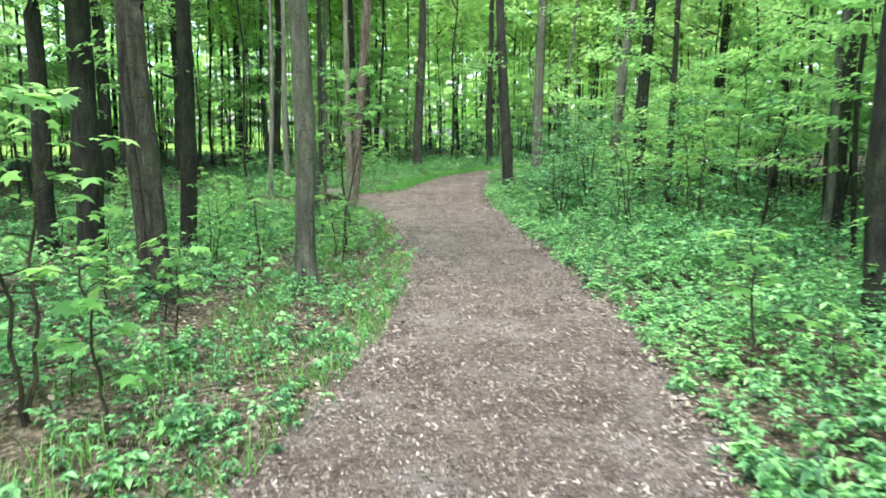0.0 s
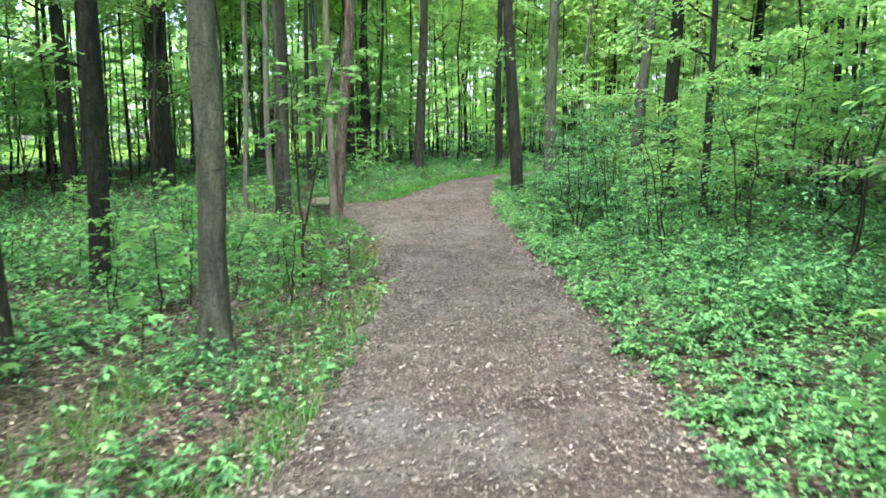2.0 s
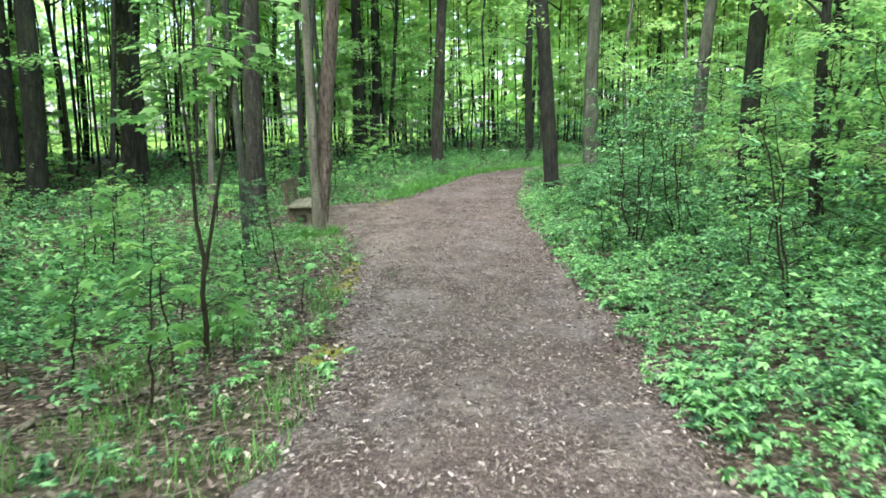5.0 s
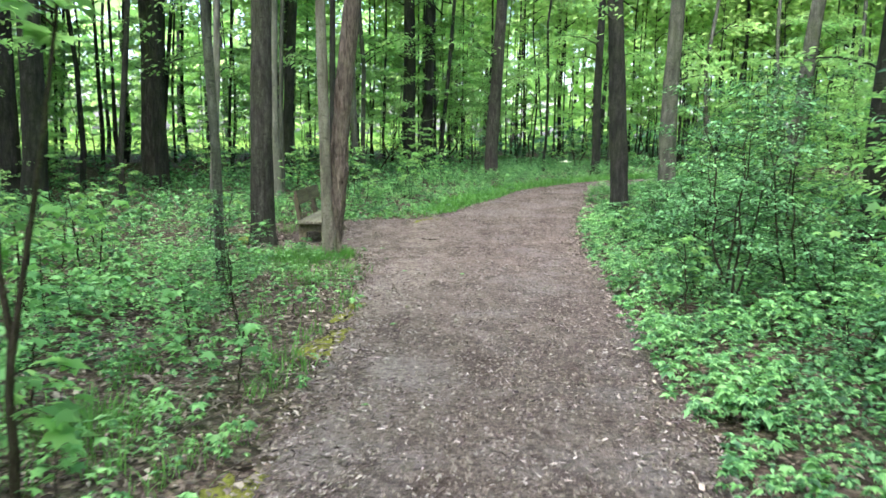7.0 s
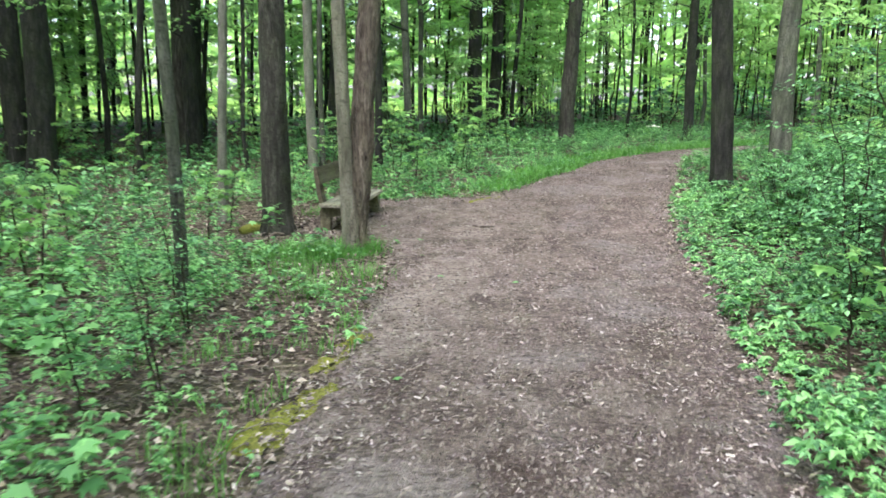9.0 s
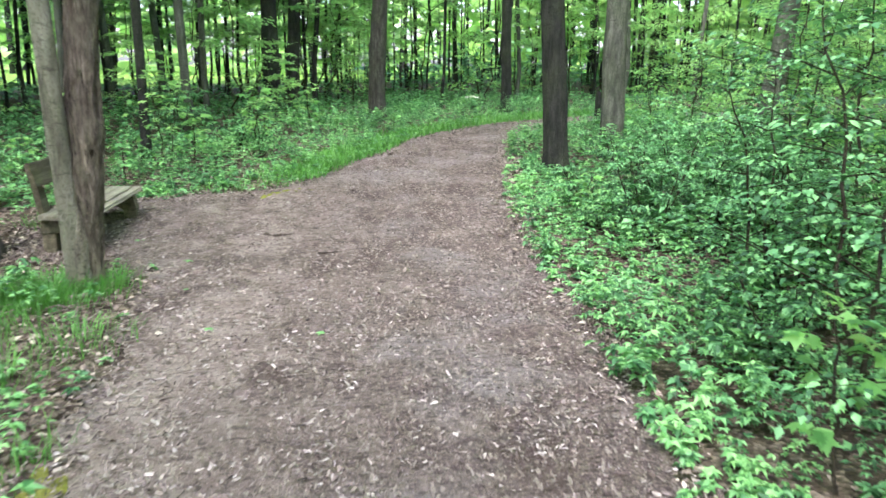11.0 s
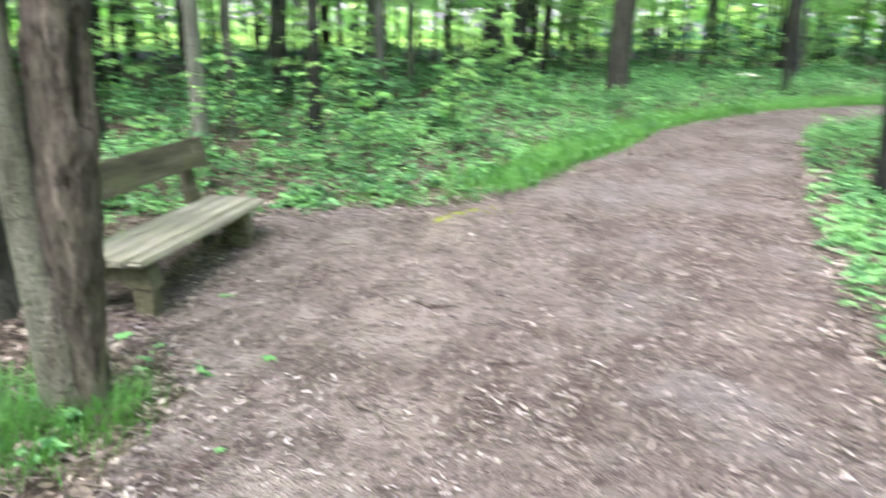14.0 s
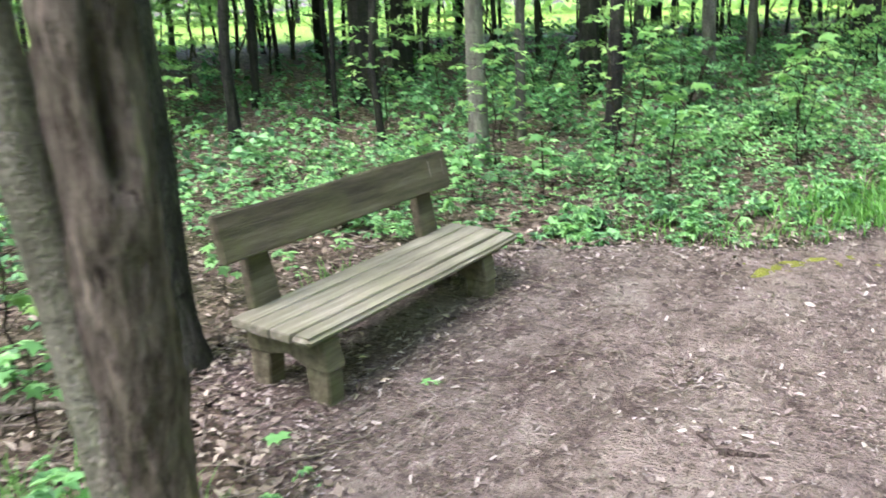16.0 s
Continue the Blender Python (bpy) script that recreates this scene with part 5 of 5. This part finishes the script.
LEFT_SIDE = ((0, -2.3, 13.4, 40, 1.3), (1, -2.9, 14.2, 170, 1.0), (0, -1.7, 13.9, 250, 1.2), (1, -2.2, 15.6, 10, 0.9), (0, -2.8, 12.6, 120, 1.3), (1, -2.5, 17.9, 260, 1.2), (0, -1.4, 15.0, 300, 1.3), (1, -1.7, 7.4, 20, 1.0), (0, -0.9, 8.2, 90, 1.1), (1, -1.4, 6.4, 150, 1.0), (3, -1.2, 11.2, 33, 0.55),
    (2, -1.7, 10.2, 80, 0.7), (3, 0.1, 15.3, 110, 0.45), (3, -0.35, 16.6, 80, 0.5), (2, 0.9, 25.6, 10, 0.6), (2, -3.2, 25.2, 310, 0.8))
for k, x, y, turn, size in RIGHT_SIDE + BY_THE_BENCH + LEFT_SIDE:
    plant(k, x, y, turn, size)


def scatter_seedlings():
    gen = np.random.default_rng(61)
    count = 0
    while count < 70:
        x, y = gen.uniform(-6, 7), gen.uniform(2.5, 30)
        gap, side = (q[0] for q in beside(x, y))
        if gap < 0.45 or gap > 5 or bench_yard(x, y) or (side > 0 and gen.uniform() < 0.6):
            continue
        plant(int(gen.integers(0, 2)), x, y, gen.uniform(0, 360), gen.uniform(0.7, 1.3))
        count += 1


scatter_seedlings()


def leaning_sapling():
    """A long thin stem that arches out of the thicket, with a side branch."""
    gen = np.random.default_rng(88)
    ob = thing("sapling", pose(7.65, 17.45, low(7.65, 17.45)), "long thin sapling arching over the thicket", "sapling", "saplings beside the path")
    line = np.array([(0, 0, -0.05), (0.05, 0.1, 0.5), (0.25, 0.3, 1.1), (0.75, 0.8, 1.75), (1.5, 1.6, 2.4), (2.5, 2.5, 3.2), (3.6, 3.3, 4.2), (4.6, 4.0, 5.2)])
    part("stem", mesh("stem", *tube(line, np.linspace(0.045, 0.012, 8), 8, 0.03, 4), BARK_DARK, True), ob)
    part("side_branch", mesh("side_branch", *tube(bend(line[3], line[3] + np.array([-0.4, 0.3, 1.7]), 6, 0.1, 0.03, gen), np.linspace(0.022, 0.006, 6), 6), BARK_DARK, True), ob)
    n = 420
    u = gen.uniform(2.5, 7, n)
    at = np.stack([np.interp(u, np.arange(8), line[:, c]) for c in range(3)], -1) + gen.normal(0, 0.32, (n, 3)) * np.array([1, 1, 0.5])
    data = leaves(PLAIN_LEAF, at, gen.uniform(0, 6.28, n), gen.normal(-0.2, 0.3, n), gen.normal(0, 0.3, n), gen.uniform(0.08, 0.14, n))
    tagged(part("foliage", mesh("foliage", *data, SAPLING_LEAF), ob), kind="stuff")


leaning_sapling()


def twin_maple_sapling(x, y):
    """A thin dark sapling that forks at hip height, its broad leaves overhead and round its foot."""
    gen = np.random.default_rng(91)
    ob = thing("sapling", pose(x, y, low(x, y)), "thin forked maple sapling with broad pale leaves", "sapling", "saplings beside the path")
    trunk = np.array([(0, 0, -0.05), (0.02, 0.0, 0.3), (0.0, 0.02, 0.55), (0.03, 0.02, 0.8)])
    first = np.array([(0.03, 0.02, 0.78), (-0.02, 0.04, 1.1), (-0.03, 0.06, 1.47), (-0.07, 0.05, 2.0), (-0.08, 0.1, 2.5), (-0.15, 0.1, 3.1)])
    second = np.array([(0.03, 0.02, 0.74), (0.08, 0.0, 0.96), (0.18, 0.0, 1.44), (0.25, -0.02, 1.75), (0.36, 0.0, 2.46), (0.5, 0.05, 3.0)])
    part("stem", mesh("stem", *tube(trunk, (0.026, 0.022, 0.02, 0.019), 8, 0.05, 3), STEM, True), ob)
    for name, line in (("stem", first), ("stem", second)):
        part(name, mesh(name, *tube(line, np.linspace(0.017, 0.006, 6), 7, 0.05, 5), STEM, True), ob)
    wood, at, yaws = [], [], []
    for k in range(26):
        line = (trunk, first, second)[0 if k < 5 else 1 + k % 2]
        u = gen.uniform(0.45, 0.8) if k < 5 else gen.uniform(0.55, 1.0)
        root = np.array([np.interp(u * (len(line) - 1), np.arange(len(line)), line[:, c]) for c in range(3)])
        a, reach = gen.uniform(0, 6.28), gen.uniform(0.18, 0.3) if k < 5 else gen.uniform(0.3, 0.75)
        tip = root + np.array([math.cos(a) * reach, math.sin(a) * reach, reach * gen.uniform(-0.1, 0.35)])
        twig = bend(root, tip, 4, 0.03, 0.015, gen)
        wood.append(tube(twig, np.linspace(0.005, 0.002, 4), 4))
        m = 5 if k < 5 else 9
        v = gen.uniform(0.45, 1.0, m)
        at.append(root * (1 - v)[:, None] + tip * v[:, None] + gen.normal(0, 0.03, (m, 3)))
        yaws.append(a + gen.normal(0, 0.8, m))
    at, yaws = np.concatenate(at), np.concatenate(yaws)
    n = len(at)
    tagged(part("branching", mesh("branching", *joined(wood), STEM, True), ob), kind="stuff")
    tagged(part("foliage", mesh("foliage", *leaves(LOBED_LEAF, at, yaws, gen.normal(-0.25, 0.2, n), gen.normal(0, 0.25, n), gen.uniform(0.09, 0.16, n)), SAPLING_LEAF), ob), kind="stuff")


twin_maple_sapling(-0.03, 12.12)


def white_umbel(x, y):
    """A tall herb with a pale flower head on the grass bank."""
    gen = np.random.default_rng(90)
    ob = thing("flowering_herb", pose(x, y, low(x, y)), "tall green herb with a flat white flower head", "flower")
    part("stalk", mesh("stalk", *tube(bend((0, 0, 0), (0.05, 0, 0.62), 6, 0, 0.01, gen), np.linspace(0.008, 0.004, 6), 6), HERB, True), ob)
    n = 60
    a, r = gen.uniform(0, 6.28, n), 0.16 * np.sqrt(gen.uniform(0, 1, n))
    at = np.stack([0.05 + r * np.cos(a), r * np.sin(a), 0.64 - 0.6 * r * r + gen.normal(0, 0.01, n)], -1)
    tagged(part("flower_head", mesh("flower_head", *leaves(CHIP, at, a, gen.normal(0, 0.2, n), gen.normal(0, 0.2, n), gen.uniform(0.03, 0.05, n)), PETAL), ob, "flat white flower head"), kind="stuff")
    tagged(part("foliage", mesh("foliage", *leaves(FINE_LEAF, np.stack([0.1 * np.cos(a[:24]), 0.1 * np.sin(a[:24]), gen.uniform(0.1, 0.5, 24)], -1), a[:24], -0.1, 0.0, 0.12), HERB), ob), kind="stuff")


white_umbel(4.77, 30.3)


def tree_stump(x, y, tall, width):
    ob = thing("tree_stump", pose(x, y, low(x, y)), "dark slim broken stump beside the bend", "stump")
    z = np.linspace(-0.05, tall, 12)
    line = np.stack([0.02 * np.sin(3 * z), 0.0 * z, z], -1)
    r = np.append(np.linspace(width / 2 * 1.25, width / 2, 11), 0.015)
    part("trunk", mesh("trunk", *tube(line, r, 12, 0.06, 5), BARK_DARK, True), ob)


tree_stump(7.38, 29.7, 0.85, 0.14)


def mossy_log(x, y, turn, length, width):
    ob = thing("mossy_log", pose(x, y, low(x, y) + width * 0.42, 0, 0, turn), "short rotten log grown over with yellow moss", "log")
    line = bend((-length / 2, 0, 0), (length / 2, 0, 0.02), 14, 0.02)
    part("trunk", mesh("trunk", *tube(line, width / 2 * (1 - 0.35 * np.abs(np.linspace(-1, 1, 14)) ** 4), 16, 0.08, 7), MOSS, True), ob)


mossy_log(-1.35, 20.75, 40, 0.42, 0.14)


def green_leaf(x, y, turn, size):
    """A fresh leaf dropped on the path."""
    ob = new("fallen_leaf", FRESH)
    ob.matrix_basis = pose(x, y, float(height(x, y)) + 0.03, 4, -6, turn) @ Matrix.Scale(size, 4)
    tagged(ob, "fresh green leaf fallen on the bare path", "leaf", "green leaves on the path")


FRESH = mesh("fallen_leaf", *LOBED_LEAF, HERB_PALE)
for k, (x, y) in enumerate(((0.23, 21.18), (0.21, 21.18), (1.28, 18.65), (0.58, 16.89), (0.93, 19.53), (2.00, 18.47), (1.39, 20.43), (0.80, 20.44), (1.35, 13.58), (1.34, 15.82), (-0.04, 20.51), (-0.05, 20.51))):
    green_leaf(x, y, k * 77, 0.05 + 0.012 * (k % 4))
